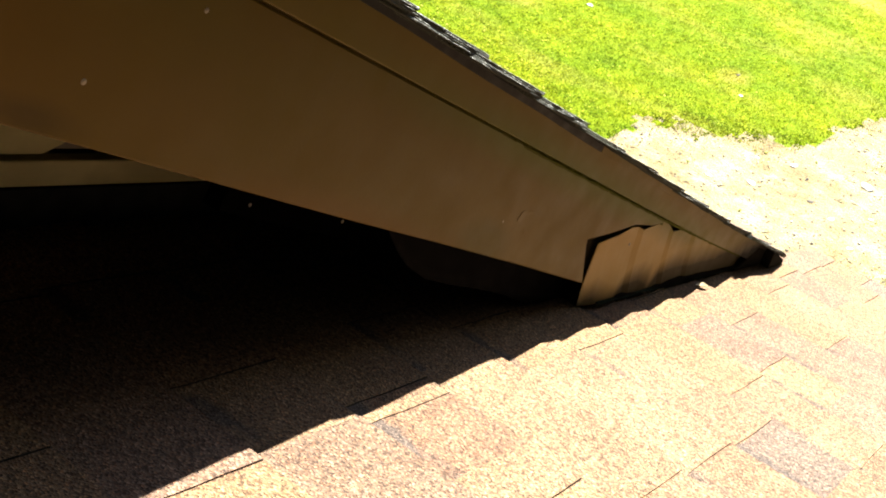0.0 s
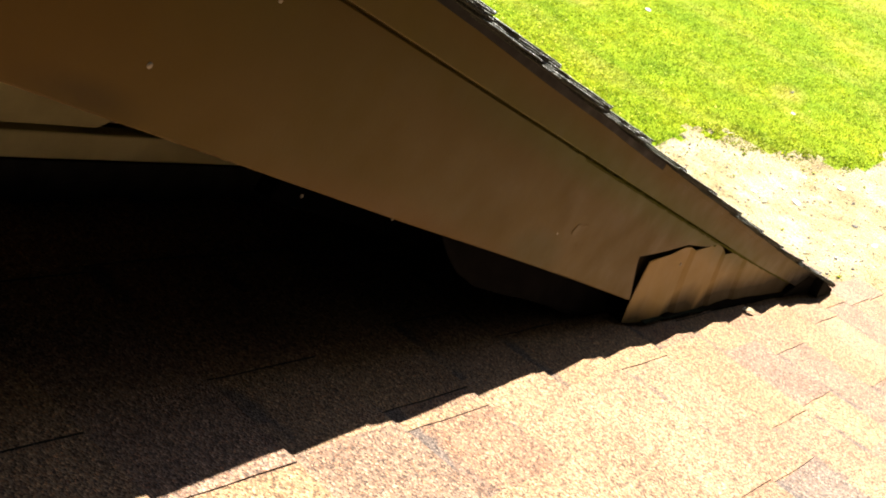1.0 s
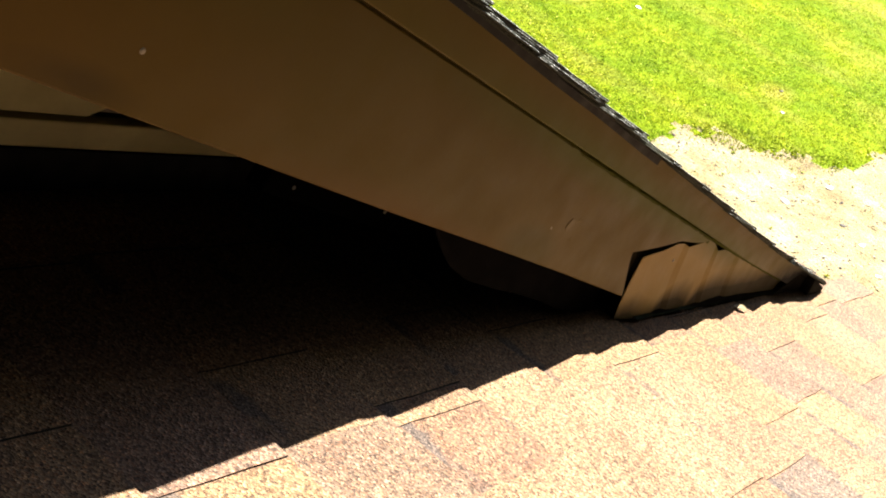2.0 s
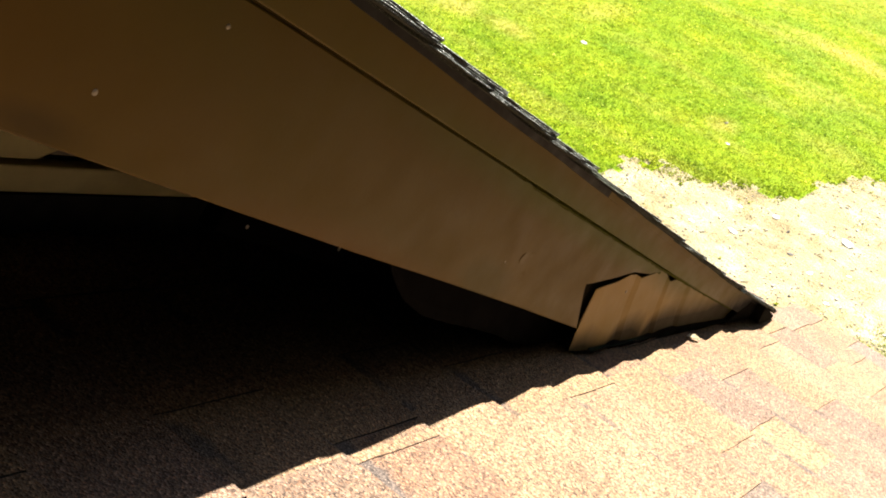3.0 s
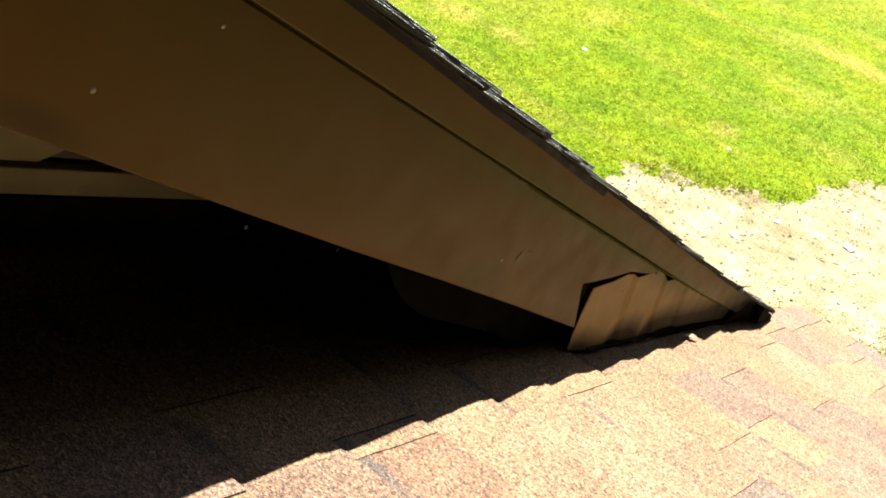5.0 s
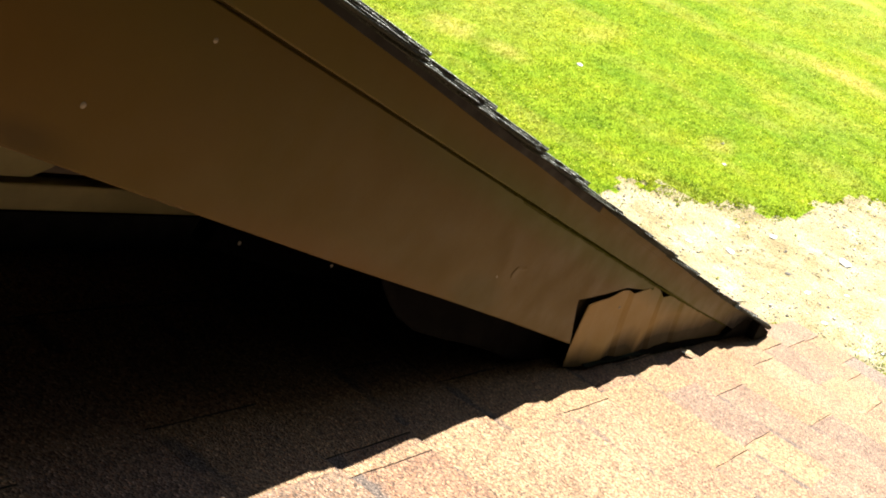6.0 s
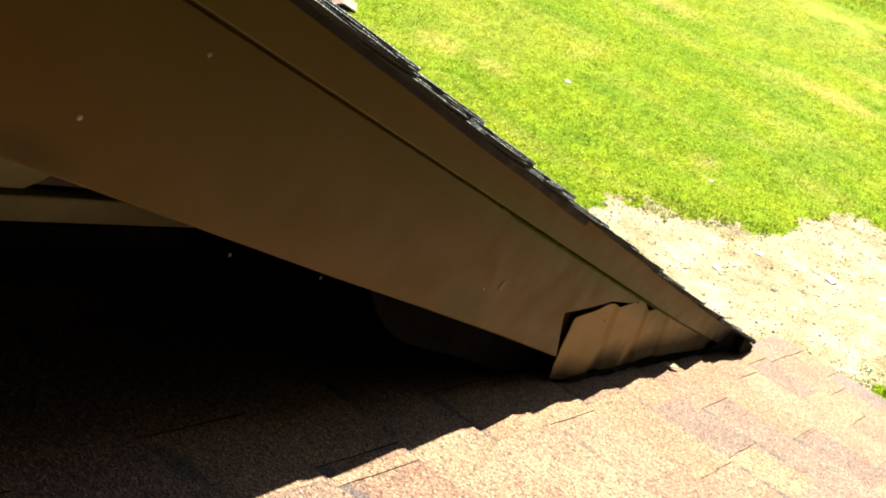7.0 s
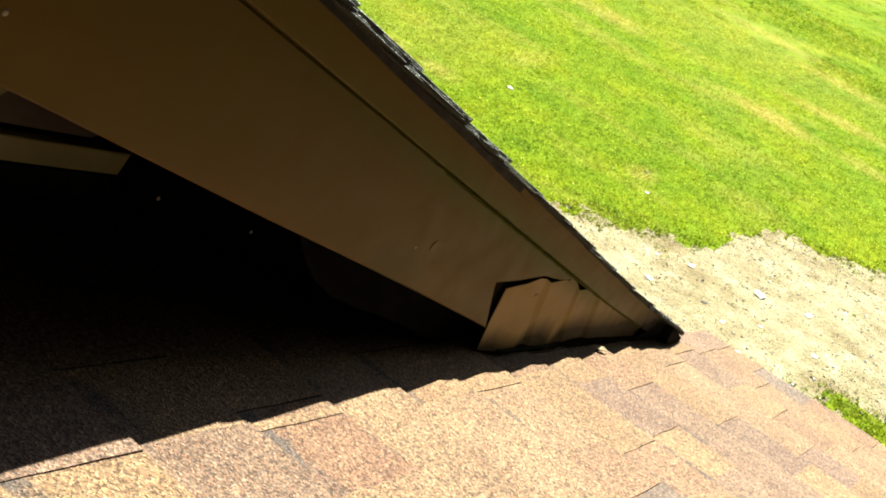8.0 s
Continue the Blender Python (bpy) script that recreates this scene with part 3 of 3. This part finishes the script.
# where the sides of tabs stand open, course by course from the eave: right-hand ends of raised tabs
OPEN = {1: [0.030, 0.110], 2: [0.032, 0.153, 0.357], 3: [0.024, 0.225], 4: [0.051, 0.310], 5: [0.199], 6: [0.086], 7: [0.180],
        8: [0.190, 0.361], 9: [0.038, 0.250], 10: [0.247], 11: [0.243], 12: [0.013, 0.042, 0.197], 13: [0.2], 14: [0.048]}
# tones of the lower fields right of those sides, and of the raised tabs left of them, where they stand out
FIELD = {(1, 1): "grey", (3, 0): "pink", (4, 1): "plum", (5, 0): "plum", (6, 0): "pink", (9, 1): "grey", (12, 1): "rust", (14, 0): "gold", (11, 0): "brown", (2, 1): "tan"}
RAISED = {(1, 0): "pink", (2, 0): "pink", (7, 0): "plum", (10, 0): "tan", (11, 0): "tan", (13, 0): "pink", (14, 0): "plum"}
PLAIN = ("tan", "tan", "gold", "gold", "brown")


def build_lower_shingles():
    rng = random.Random(21)

    def tab(x0, x1, y0, y1, tone=""):
        plate("shingle_tab", x0, x1, y0 + 0.001, y1 - 0.001, -0.0018, 0.0052, 0.0024, SHINGLE, lower, rng, tone)

    def field(x0, x1, y0, y1, tone=""):
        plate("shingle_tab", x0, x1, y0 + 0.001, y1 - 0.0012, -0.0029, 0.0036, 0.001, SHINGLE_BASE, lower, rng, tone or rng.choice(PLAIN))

    for k in range(1, 16):
        y1, y0 = -(k - 1) * EXPO, -k * EXPO
        if k == 1:
            y1 -= 0.022
        left = -0.036 if k < 3 else -0.36
        # the base layer, in lengths of one shingle
        x = -0.36 - rng.uniform(0, 0.5)
        while x < 0.555:
            if x + 0.98 > left:
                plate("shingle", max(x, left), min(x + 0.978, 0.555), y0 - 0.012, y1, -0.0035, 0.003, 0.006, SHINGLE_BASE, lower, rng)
            x += 0.98
        # raised tabs over it, each with the lower field beside it
        x = left + 0.005
        first = OPEN.get(k, [0.0])[0]
        while x < first - 0.26:
            hi = x + rng.uniform(0.07, 0.15)
            tab(x, hi, y0, y1)
            x = hi + rng.uniform(0.05, 0.1)
            field(hi + 0.001, x, y0, y1)
        for i, e in enumerate(OPEN.get(k, [])):
            tab(x, e, y0, y1, RAISED.get((k, i), rng.choice(PLAIN)))
            nxt = OPEN[k][i + 1] if i + 1 < len(OPEN[k]) else e + 0.3
            x = min(e + rng.uniform(0.09, 0.14), e + (nxt - e) * 0.6)
            field(e + 0.001, x, y0, y1, FIELD.get((k, i), ""))
        while x < 0.54:
            hi = min(x + rng.uniform(0.14, 0.26), 0.553)
            tab(x, hi, y0, y1)
            x = hi + rng.uniform(0.06, 0.13)
            field(hi + 0.001, min(x, 0.554), y0, y1)
    # the rest of the slope, joined
    verts, faces, which = [], [], []

    def add(x0, x1, y0, y1, za, zb, t):
        i = len(verts)
        verts.extend([(x0, y0, za), (x1, y0, za), (x1, y1, zb), (x0, y1, zb), (x0, y0, za - t), (x1, y0, za - t), (x1, y1, zb - t), (x0, y1, zb - t)])
        faces.extend([(i, i + 1, i + 2, i + 3), (i + 2, i + 1, i + 5, i + 6), (i + 3, i + 2, i + 6, i + 7), (i, i + 3, i + 7, i + 4)])
        which.extend([0, 1, 1, 1])

    for k in range(1, 19):
        y1, y0 = -(k - 1) * EXPO, -k * EXPO
        for a, b in (((-4.0, -0.36),) if 2 < k < 16 else () if k < 3 else ((-4.0, 0.555),)):
            x = a
            while x < b - 0.02:
                w = min(rng.uniform(0.1, 0.24), b - x)
                up = 0.0042 * rng.randint(0, 1)
                add(x, x + w - 0.001, y0 - 0.002, y1, -0.003 + up, 0.003 + up, 0.006)
                x += w
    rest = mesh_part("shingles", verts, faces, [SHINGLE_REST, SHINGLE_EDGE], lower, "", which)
    tagged(rest, kind="stuff")


# ---- the upper roof: its rake dies on the lower roof ----
upper = root("upper_roof", UR, "steeper shingled roof with brown rake board above lower roof", "roof")
LEN = 2.62      # built length of the slope


TOP, LOW = -0.0355, -0.157          # edges of the rake board, below the plane of the roof
EDGES = [0.0005, -0.010, -0.014, -0.015, -0.014, -0.014, -0.015, -0.014, -0.013, -0.010, -0.008, -0.006, -0.005]     # uneven cut along the rake
BUTTS = [0.016, -0.078, -0.235, -0.3885, -0.5355, -0.685, -0.813, -0.947, -1.0935, -1.234, -1.369, -1.509]


def kick(v):
    """The rake lifts a little where it dies on the lower roof."""
    return 0.009 * max(0.0, min(1.0, (v + 0.45) / 0.45)) ** 1.4


def roof_below(v):
    """The lower roof's surface in the frame of the upper roof."""
    return v * 0.2245 - 0.0125


def nail(name, m, parent, r=0.0028, label="pale nail head"):
    bm = bmesh.new()
    bmesh.ops.create_uvsphere(bm, u_segments=10, v_segments=6, radius=r)
    for v in bm.verts:
        v.co.z *= 0.45
    bmesh.ops.create_cone(bm, segments=8, radius1=r * 0.4, radius2=r * 0.4, depth=0.02, cap_ends=True, matrix=Matrix.Translation((0, 0, -0.01)))
    ob = part(name, bm, GALV, parent, label)
    ob.matrix_basis = m
    return ob


def build_upper_roof():
    part("roof_deck", box(-4.0, -0.034, -LEN, -0.06, -0.030, -0.006), DECK, upper)
    # trim strip right under the shingles, then the wide rake board with its cut lower end
    part("rake_trim", sheet([(-LEN, -0.0015)] + [(v, kick(v) - 0.0015) for v in (-0.45, -0.36, -0.28, -0.2, -0.14, -0.06)] + [(-0.10, -0.014), (-0.165, TOP + 0.0065), (-0.30, TOP + 0.0045), (-0.45, TOP + 0.001), (-LEN, TOP - 0.0065)], -0.0225, 0.017, 0.001),
         BROWN_TRIM, upper, "narrow brown trim strip under the shingles")
    outline = [(-LEN, TOP - 0.0090), (-0.645, TOP - 0.0012), (-0.700, -0.0525), (-0.764, -0.0615), (-0.826, -0.0825), (-0.876, -0.0975),
               (-0.898, -0.1035), (-0.8925, -0.1115), (-0.840, LOW - 0.0010), (-0.853, LOW - 0.0014), (-1.05, LOW - 0.0020), (-1.25, LOW - 0.0046), (-1.42, LOW - 0.0079), (-LEN, LOW - 0.020)]
    part("trim_backing", sheet([(-LEN, -0.028), (-0.66, -0.026), (-0.66, -0.046), (-LEN, -0.056)], -0.0316, 0.004), MOSS, upper, "mossy strip in the joint")
    rng = random.Random(8)
    bm = bmesh.new()
    grid = []
    for i in range(95):
        v = -1.42 + 0.78 * i / 60
        mid = TOP - 0.0032 + 0.0035 * (v + 0.64) / 0.78 if v < -0.66 else TOP - 0.0024 + 0.0078 * (v + 0.66) / 0.46
        half = (0.0014 + 0.0010 * rng.random()) * min(1.0, 0.15 + i / 25, 0.5 + (94 - i) / 30)
        out = 0.0012 * min(1.0, 0.2 + i / 30) * rng.uniform(0.6, 1.0)
        grid.append([bm.verts.new((-0.0308 + o, v, mid + h * half)) for h, o in ((-1.3, 0.0), (-0.7, out), (0.6, out * 1.2), (1.3, 0.0))])
    for p, q in zip(grid, grid[1:]):
        for k in range(3):
            bm.faces.new((p[k], p[k + 1], q[k + 1], q[k]))
    bmesh.ops.recalc_face_normals(bm, faces=bm.faces[:])
    part("moss_line", bm, MOSS, upper, "thin line of green moss along the joint")
    board = part("rake_board", sheet(outline, -0.030, 0.010, 0.0015), BROWN, upper, "wide brown painted rake board with stains")
    # a strip of the coating has come loose: its lip stands off, the rest runs back into the board
    lip = [(-1.107, -0.1240, -0.0006), (-1.118, -0.1110, 0.0007), (-1.1145, -0.1030, 0.0006), (-1.109, -0.0970, -0.0006)]
    bm = bmesh.new()
    grid = []
    for v, n, up in lip:
        line = [bm.verts.new((-0.0312, v + 0.0015, n))]
        for u in (0.0, 0.004, 0.010, 0.022):
            line.append(bm.verts.new((-0.030 + up * (1 - u / 0.012), v + u, n - 0.0105 * u)))
        grid.append(line)
    for p, q in zip(grid, grid[1:]):
        for r in range(4):
            bm.faces.new((p[r], p[r + 1], q[r + 1], q[r]))
    bmesh.ops.recalc_face_normals(bm, faces=bm.faces[:])
    part("coating_lip", bm, BROWN, board, "loose lip of the brown coating")
    for v, n, size in [(-1.7695, -0.1303, 0.0022), (-1.7012, -0.0612, 0.0020), (-1.1475, -0.1198, 0.0014)]:
        nail("nail", Matrix.Translation((-0.030, v, n)) @ pose(0, 0, 0, 0, 90, 0), board, size)
    bm = sheet([(-0.125, kick(-0.125) - 0.004), (-0.05, kick(-0.05) - 0.0015), (0.017, kick(0.0) - 0.0015), (0.014, roof_below(0.014) + 0.002), (-0.10, roof_below(-0.10) + 0.003), (-0.215, roof_below(-0.215) + 0.004), (-0.185, -0.036)], -0.0215, 0.02, 0.002)
    part("rake_end", bm, TAR, upper, "tarred black end of the rake")
    bm = sheet([(-0.085, kick(-0.085) - 0.001), (-0.05, kick(-0.05) - 0.001), (0.010, kick(0.0) - 0.005), (0.014, roof_below(0.014) + 0.004), (-0.02, roof_below(-0.02) + 0.002), (-0.07, roof_below(-0.07) + 0.003)], -0.0045, 0.018, 0.002)
    part("tar_lump", bm, TAR, upper, "lump of black roofing tar under the corner")
    # metal drip edge: its top laps up behind the shingles, a little wavy; the far length is coloured dark for the shade
    # under them
    for v0, v1, mat, label in ((-LEN, -1.02, FLASH, "thin metal drip edge, darkened for the shade under the shingles"), (-1.019, -0.06, BROWN_TRIM, "thin brown metal drip edge")):
        vs = [v0 + (v1 - v0) * i / 30 for i in range(31)]
        top = [(v, kick(v) + 0.0018 + 0.0012 * noise.noise((v * 9, 2.2, 0.0))) for v in vs]
        foot = [(v, kick(v) - 0.0055 - 0.001 * noise.noise((v * 7, 5.2, 0.0))) for v in reversed(vs)]
        part("drip_edge", sheet(top + foot, -0.0205, 0.0015), mat, upper, label)
    low = LOW - 0.002
    # dark backing added so the open gaps look deep and let no light through
    bm = sheet([(-LEN, -0.012), (-0.25, -0.008), (-0.03, -0.003), (-0.03, roof_below(-0.03) + 0.004), (-0.6, roof_below(-0.6) + 0.03), (-0.86, -0.145), (-LEN, -0.17)], -0.0415, 0.012)
    part("gap_backing", bm, GAP_DARK, upper, "dark board added behind the gaps in the rake")
    # soffit out of view; black so it bounces no light onto the shingles
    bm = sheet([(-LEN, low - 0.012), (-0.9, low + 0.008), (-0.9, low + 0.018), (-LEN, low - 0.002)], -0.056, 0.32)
    part("soffit", bm, CAVITY_BLACK, upper, "unseen soffit board, blackened to keep the cavity dark")


def build_patch():
    """Bent sheet-metal piece that closes the end of the rake."""
    # place along the slope, depth, top edge, gap over the lower roof
    folds = [(-0.8525, -0.0318, -0.1035, 0.010), (-0.829, -0.0311, -0.0935, 0.006), (-0.800, -0.0316, -0.0838, 0.005), (-0.764, -0.0322, -0.0665, 0.006),
             (-0.738, -0.0336, -0.0622, 0.008), (-0.722, -0.0308, -0.0630, 0.010), (-0.680, -0.0322, -0.0490, 0.009), (-0.6435, -0.0334, -0.0372, 0.008), (-0.612, -0.0340, -0.0420, 0.009),
             (-0.598, -0.0314, -0.0465, 0.010), (-0.557, -0.0326, -0.0360, 0.009), (-0.505, -0.0338, -0.0315, 0.008), (-0.488, -0.0318, -0.0315, 0.009),
             (-0.400, -0.0328, -0.0310, 0.009), (-0.300, -0.0320, -0.0290, 0.008), (-0.175, -0.0326, -0.0270, 0.006)]
    rows = 5
    verts, faces = [], []
    for back in (0, 1):
        for v, x, n1, gap in folds:
            vb = v + 0.055 * max(0.2, min(1.0, (-v - 0.17) / 0.4))
            vb = v + 0.026 if v < -0.845 else vb
            n0 = min(roof_below(vb) + gap, n1 - 0.002)
            for r in range(rows):
                f = r / (rows - 1)
                curl = 0.004 * (1 - f) ** 3
                verts.append((x + curl - 0.0012 * back, v * f + vb * (1 - f), n1 * f + n0 * (1 - f)))
    m = len(folds)
    for i in range(m - 1):
        for r in range(rows - 1):
            a = i * rows + r
            faces.append((a, a + rows, a + rows + 1, a + 1))
            b = a + m * rows
            faces.append((b, b + 1, b + rows + 1, b + rows))
        for r in (0, rows - 1):
            a, b = i * rows + r, i * rows + r + m * rows
            faces.append((a, b, b + rows, a + rows))
    part_ob = mesh_part("corner_flashing", verts, faces, BROWN_METAL, upper, "bent brown sheet-metal closing piece")
    nail("nail", Matrix.Translation((-0.032, -0.7445, -0.0886)) @ pose(0, 0, 0, 0, 90, 0), part_ob, 0.0024)
    return part_ob


def build_upper_shingles():
    """Laminated shingles; each course lies on the headlap of the one below, and its cut edge is crushed along the top."""
    rng = random.Random(5)
    steps = [-0.29, -0.20, -0.16, -0.13, -0.105, -0.08, -0.055, -0.03, -0.012, 0.0]
    stuff_v, stuff_f, stuff_w = [], [], []
    butts = BUTTS + [BUTTS[-1] - 0.1395 * (i + 1) for i in range(7)]
    for j, v1 in enumerate(butts):
        rise = (0.002, 0.0050)[j] if j < 2 else 0.0054 if j < 7 else rng.uniform(0.0050, 0.0062)
        cut = EDGES[min(j, 12)] + rng.uniform(-0.0015, 0.0015)
        askew = rng.uniform(0.009, 0.013) * (0.6 if j > 7 else 1.0)
        layers, t = (4, 0.0019) if j > 7 else (3, 0.0021)
        set_back = 0.0006 if j > 7 or j % 3 == 1 else -0.0003
        # courses 5 to 7: only the top bevel glints, lower ones are coloured as shaded
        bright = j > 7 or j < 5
        for layer in range(layers):
            back = v1 - 0.004 * (layers - 1 - layer) * rng.uniform(0.2, 1.0)
            drift = [rng.uniform(-0.0007, 0.0007) for _ in steps]
            for x0, x1, piece in ((-0.36, cut - set_back * layer, True), (-4.0, -0.36, False)):
                verts, faces, which = [], [], []
                for u, wave in zip(steps, drift):
                    v = v1 + u if u < 0 else back
                    f = 1 + u / 0.29
                    z = kick(v) + rise * f ** 1.9 + t * (layer + 1) + 0.4 * wave - 0.005 * max(0.0, (v + 0.06) / 0.076) ** 1.5
                    g = max(0.0, min(1.0, 1 + u / 0.143))
                    side = x1 + (askew * (0.5 - g) + wave - 0.014 * max(0.0, min(1.0, (-u - 0.155) / 0.03))) * piece
                    crush = rng.uniform(0.0003, 0.0008) * piece
                    verts += [(x0, v, z), (side - crush, v, z), (side, v, z - crush * 0.9), (side - 0.0002, v, z - t), (x0, v, z - t)]
                m = len(steps) - 1
                for i in range(m):
                    p, q = 5 * i, 5 * i + 5
                    faces += [(p + k, p + (k + 1) % 5, q + (k + 1) % 5, q + k) for k in range(5)]
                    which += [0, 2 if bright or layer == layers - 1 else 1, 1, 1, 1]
                faces += [(4, 3, 2, 1, 0), tuple(5 * m + k for k in range(5))]
                which += [1, 1]
                if piece:
                    mesh_part("shingle", verts, faces, [SHINGLE, RAKE_EDGE, GLINT_EDGE], upper, "", which).color = (*TONES["brown"], 1)
                elif layer < layers - 1:
                    k = len(stuff_v)
                    stuff_v += verts
                    stuff_f += [tuple(i + k for i in q) for q in faces]
                    stuff_w += [min(w, 1) for w in which]
                else:
                    xa = x0
                    while xa < x1 - 0.02:
                        wide = min(rng.uniform(0.12, 0.26), x1 - xa)
                        if rng.random() < 0.65:
                            k = len(stuff_v)
                            stuff_v += [(xa if x == x0 else xa + wide - 0.002, v, z) for x, v, z in verts]
                            stuff_f += [tuple(i + k for i in q) for q in faces]
                            stuff_w += [min(w, 1) for w in which]
                        xa += wide
    tagged(mesh_part("shingles", stuff_v, stuff_f, [SHINGLE_REST, SHINGLE_EDGE], upper, "", stuff_w), kind="stuff")


TAR = board_material("black_roofing_tar", (0.0075, 0.0073, 0.0065), (0.0115, 0.0112, 0.010), (30, 30, 30), 0.85, 0.02)
build_upper_roof()
flashing = build_patch()


def build_frieze():
    """Dark block under the soffit, with two pale nail heads."""
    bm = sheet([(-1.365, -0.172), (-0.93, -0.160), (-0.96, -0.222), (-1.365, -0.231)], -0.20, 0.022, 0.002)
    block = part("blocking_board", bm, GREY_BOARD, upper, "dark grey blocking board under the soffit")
    for v, n in [(-1.1535, -0.206), (-1.324, -0.216)]:
        nail("nail", Matrix.Translation((-0.199, v, n)) @ pose(0, 0, 0, 0, 90, 0), block, 0.0023)


build_frieze()


def smear(span, top, seed):
    """Black sealant smeared up the metal: place along the slope from and to, greatest height over the lower roof."""
    v0, v1 = span
    n, rows = max(8, int((v1 - v0) / 0.008)), 6
    bm = bmesh.new()
    grid = []
    for i in range(n + 1):
        f = i / n
        v = v0 + (v1 - v0) * f
        round_off = min(1.0, 5 * f + 0.1, 1.6 * (1 - f) + 0.1) ** 0.7
        high = top * round_off * (0.86 + 0.25 * noise.noise((v * 13, seed, 0.0)))
        line = []
        for r in range(rows):
            g = r / (rows - 1)
            out = (0.0035 + 0.002 * noise.noise((v * 60, g * 3, seed))) * math.sin(math.pi * (0.15 + 0.85 * g)) ** 0.7 if r < rows - 1 else -0.003
            line.append(bm.verts.new((-0.0292 + 0.0025 * (1 - g) + out, v - 0.02 * g, roof_below(v) + 0.002 + high * g)))
        grid.append(line)
    for p, q in zip(grid, grid[1:]):
        for r in range(rows - 1):
            bm.faces.new((p[r], p[r + 1], q[r + 1], q[r]))
    bmesh.ops.solidify(bm, geom=bm.faces[:], thickness=0.002)
    bmesh.ops.recalc_face_normals(bm, faces=bm.faces[:])
    for f in bm.faces:
        f.smooth = True
    part("sealant_bead", bm, TAR, flashing, "lumpy black roofing sealant bead")


for number, (span, top) in enumerate([((-0.70, -0.60), 0.007), ((-0.575, -0.15), 0.010)]):
    smear(span, top, 3.7 * number)


def build_flange():
    """Grey metal foot of the flashing, lying on the shingles."""
    verts, faces = [], []
    n = 40
    for i in range(n + 1):
        y = -1.10 + 0.72 * i / n
        w = noise.noise((y * 24, 1.5, 0)) * 0.004
        for x, z in ((-0.034, 0.011), (-0.029, 0.0085), (-0.0235 + w, 0.0072), (-0.0235 + w, 0.0064), (-0.029, 0.0075), (-0.034, 0.010)):
            verts.append((x, y, z))
    for i in range(n):
        a, b = 6 * i, 6 * i + 6
        faces += [(a + k, a + (k + 1) % 6, b + (k + 1) % 6, b + k) for k in range(6)]
    faces += [(5, 4, 3, 2, 1, 0), tuple(6 * n + k for k in range(6))]
    mesh_part("foot_flashing", verts, faces, GREY_METAL, lower, "dull dark metal flashing foot")


build_flange()


def build_membrane():
    """Loose blue-black membrane hanging behind the rake board, curled along its lower edge."""
    low_edge = [(-1.318, -0.165), (-1.300, -0.176), (-1.272, -0.189), (-1.243, -0.199), (-1.200, -0.2065), (-1.130, -0.2065), (-1.080, -0.204), (-1.0, -0.2035),
                (-0.94, -0.207), (-0.88, -0.202), (-0.80, -0.185), (-0.70, -0.163), (-0.62, -0.146)]
    rows = 6
    verts, faces = [], []
    for back in (0, 1):
        for i, (v, n0) in enumerate(low_edge):
            n1 = -0.142
            for r in range(rows):
                f = r / (rows - 1)
                curl = 0.012 * (1 - f) ** 2.5 + 0.003 * noise.noise((v * 14, f * 2, 5.0))
                verts.append((-0.066 + curl - 0.0012 * back, v, n0 + (n1 - n0) * f))
    m = len(low_edge)
    for i in range(m - 1):
        for r in range(rows - 1):
            a = i * rows + r
            faces.append((a, a + rows, a + rows + 1, a + 1))
            b = a + m * rows
            faces.append((b, b + 1, b + rows + 1, b + rows))
        a, b = i * rows, (i + m) * rows
        faces.append((a, b, b + rows, a + rows))
        faces.append((a + rows - 1, a + 2 * rows - 1, b + 2 * rows - 1, b + rows - 1))
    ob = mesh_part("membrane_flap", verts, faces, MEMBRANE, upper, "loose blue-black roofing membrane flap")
    for q in ob.data.polygons:
        q.use_smooth = True


build_membrane()

# dark walls added out of view beside and behind the camera, blocking stray light
BLOCKER_DARK = board_material("blocker_dark_brown", (0.0070, 0.0058, 0.0050), (0.0055, 0.0046, 0.0040), (60, 4, 60), 0.8, 0.05)
tagged(part("blocker_wall_east", box(0.56, 0.76, -2.36, 3.5, GROUND - 0.05, 4.2), BLOCKER_DARK), "added unseen dark wall that blocks light from the side", "wall", kind="structure")
BLOCKER_BLACK = board_material("blocker_black", (0.0042, 0.004, 0.0038), (0.003, 0.003, 0.003), (20, 20, 20), 0.95, 0.02)
tagged(part("blocker_wall_north", box(-4.0, 0.76, -2.56, -2.36, GROUND - 0.05, 4.2), BLOCKER_BLACK), "added unseen black wall that blocks light from behind", "wall", kind="structure")


def build_leaf():
    bm = bmesh.new()
    pts = [(-0.014, 0, 0.001), (-0.006, 0.006, 0.004), (0.006, 0.005, 0.006), (0.015, 0, 0.003), (0.005, -0.006, 0.004), (-0.007, -0.005, 0.003)]
    c = bm.verts.new((0, 0, 0.0015))
    ring = [bm.verts.new(p) for p in pts]
    for i in range(6):
        bm.faces.new((c, ring[i], ring[(i + 1) % 6]))
    ext = bmesh.ops.extrude_face_region(bm, geom=bm.faces[:])
    for v in ext["geom"]:
        if isinstance(v, bmesh.types.BMVert):
            v.co.z += 0.0008
    bmesh.ops.recalc_face_normals(bm, faces=bm.faces[:])
    ob = part("dry_leaf", bm, board_material("dry_leaf_pale", (0.177, 0.1448, 0.0869), (0.1352, 0.1062, 0.058), (50, 50, 50)))
    ob.matrix_world = LR @ pose(-0.002, -0.752, 0.006, 0, 0, 60)
    tagged(ob, "small pale dry leaf lying on the shingles", "leaf")


build_leaf()
build_upper_shingles()
build_lower_shingles()
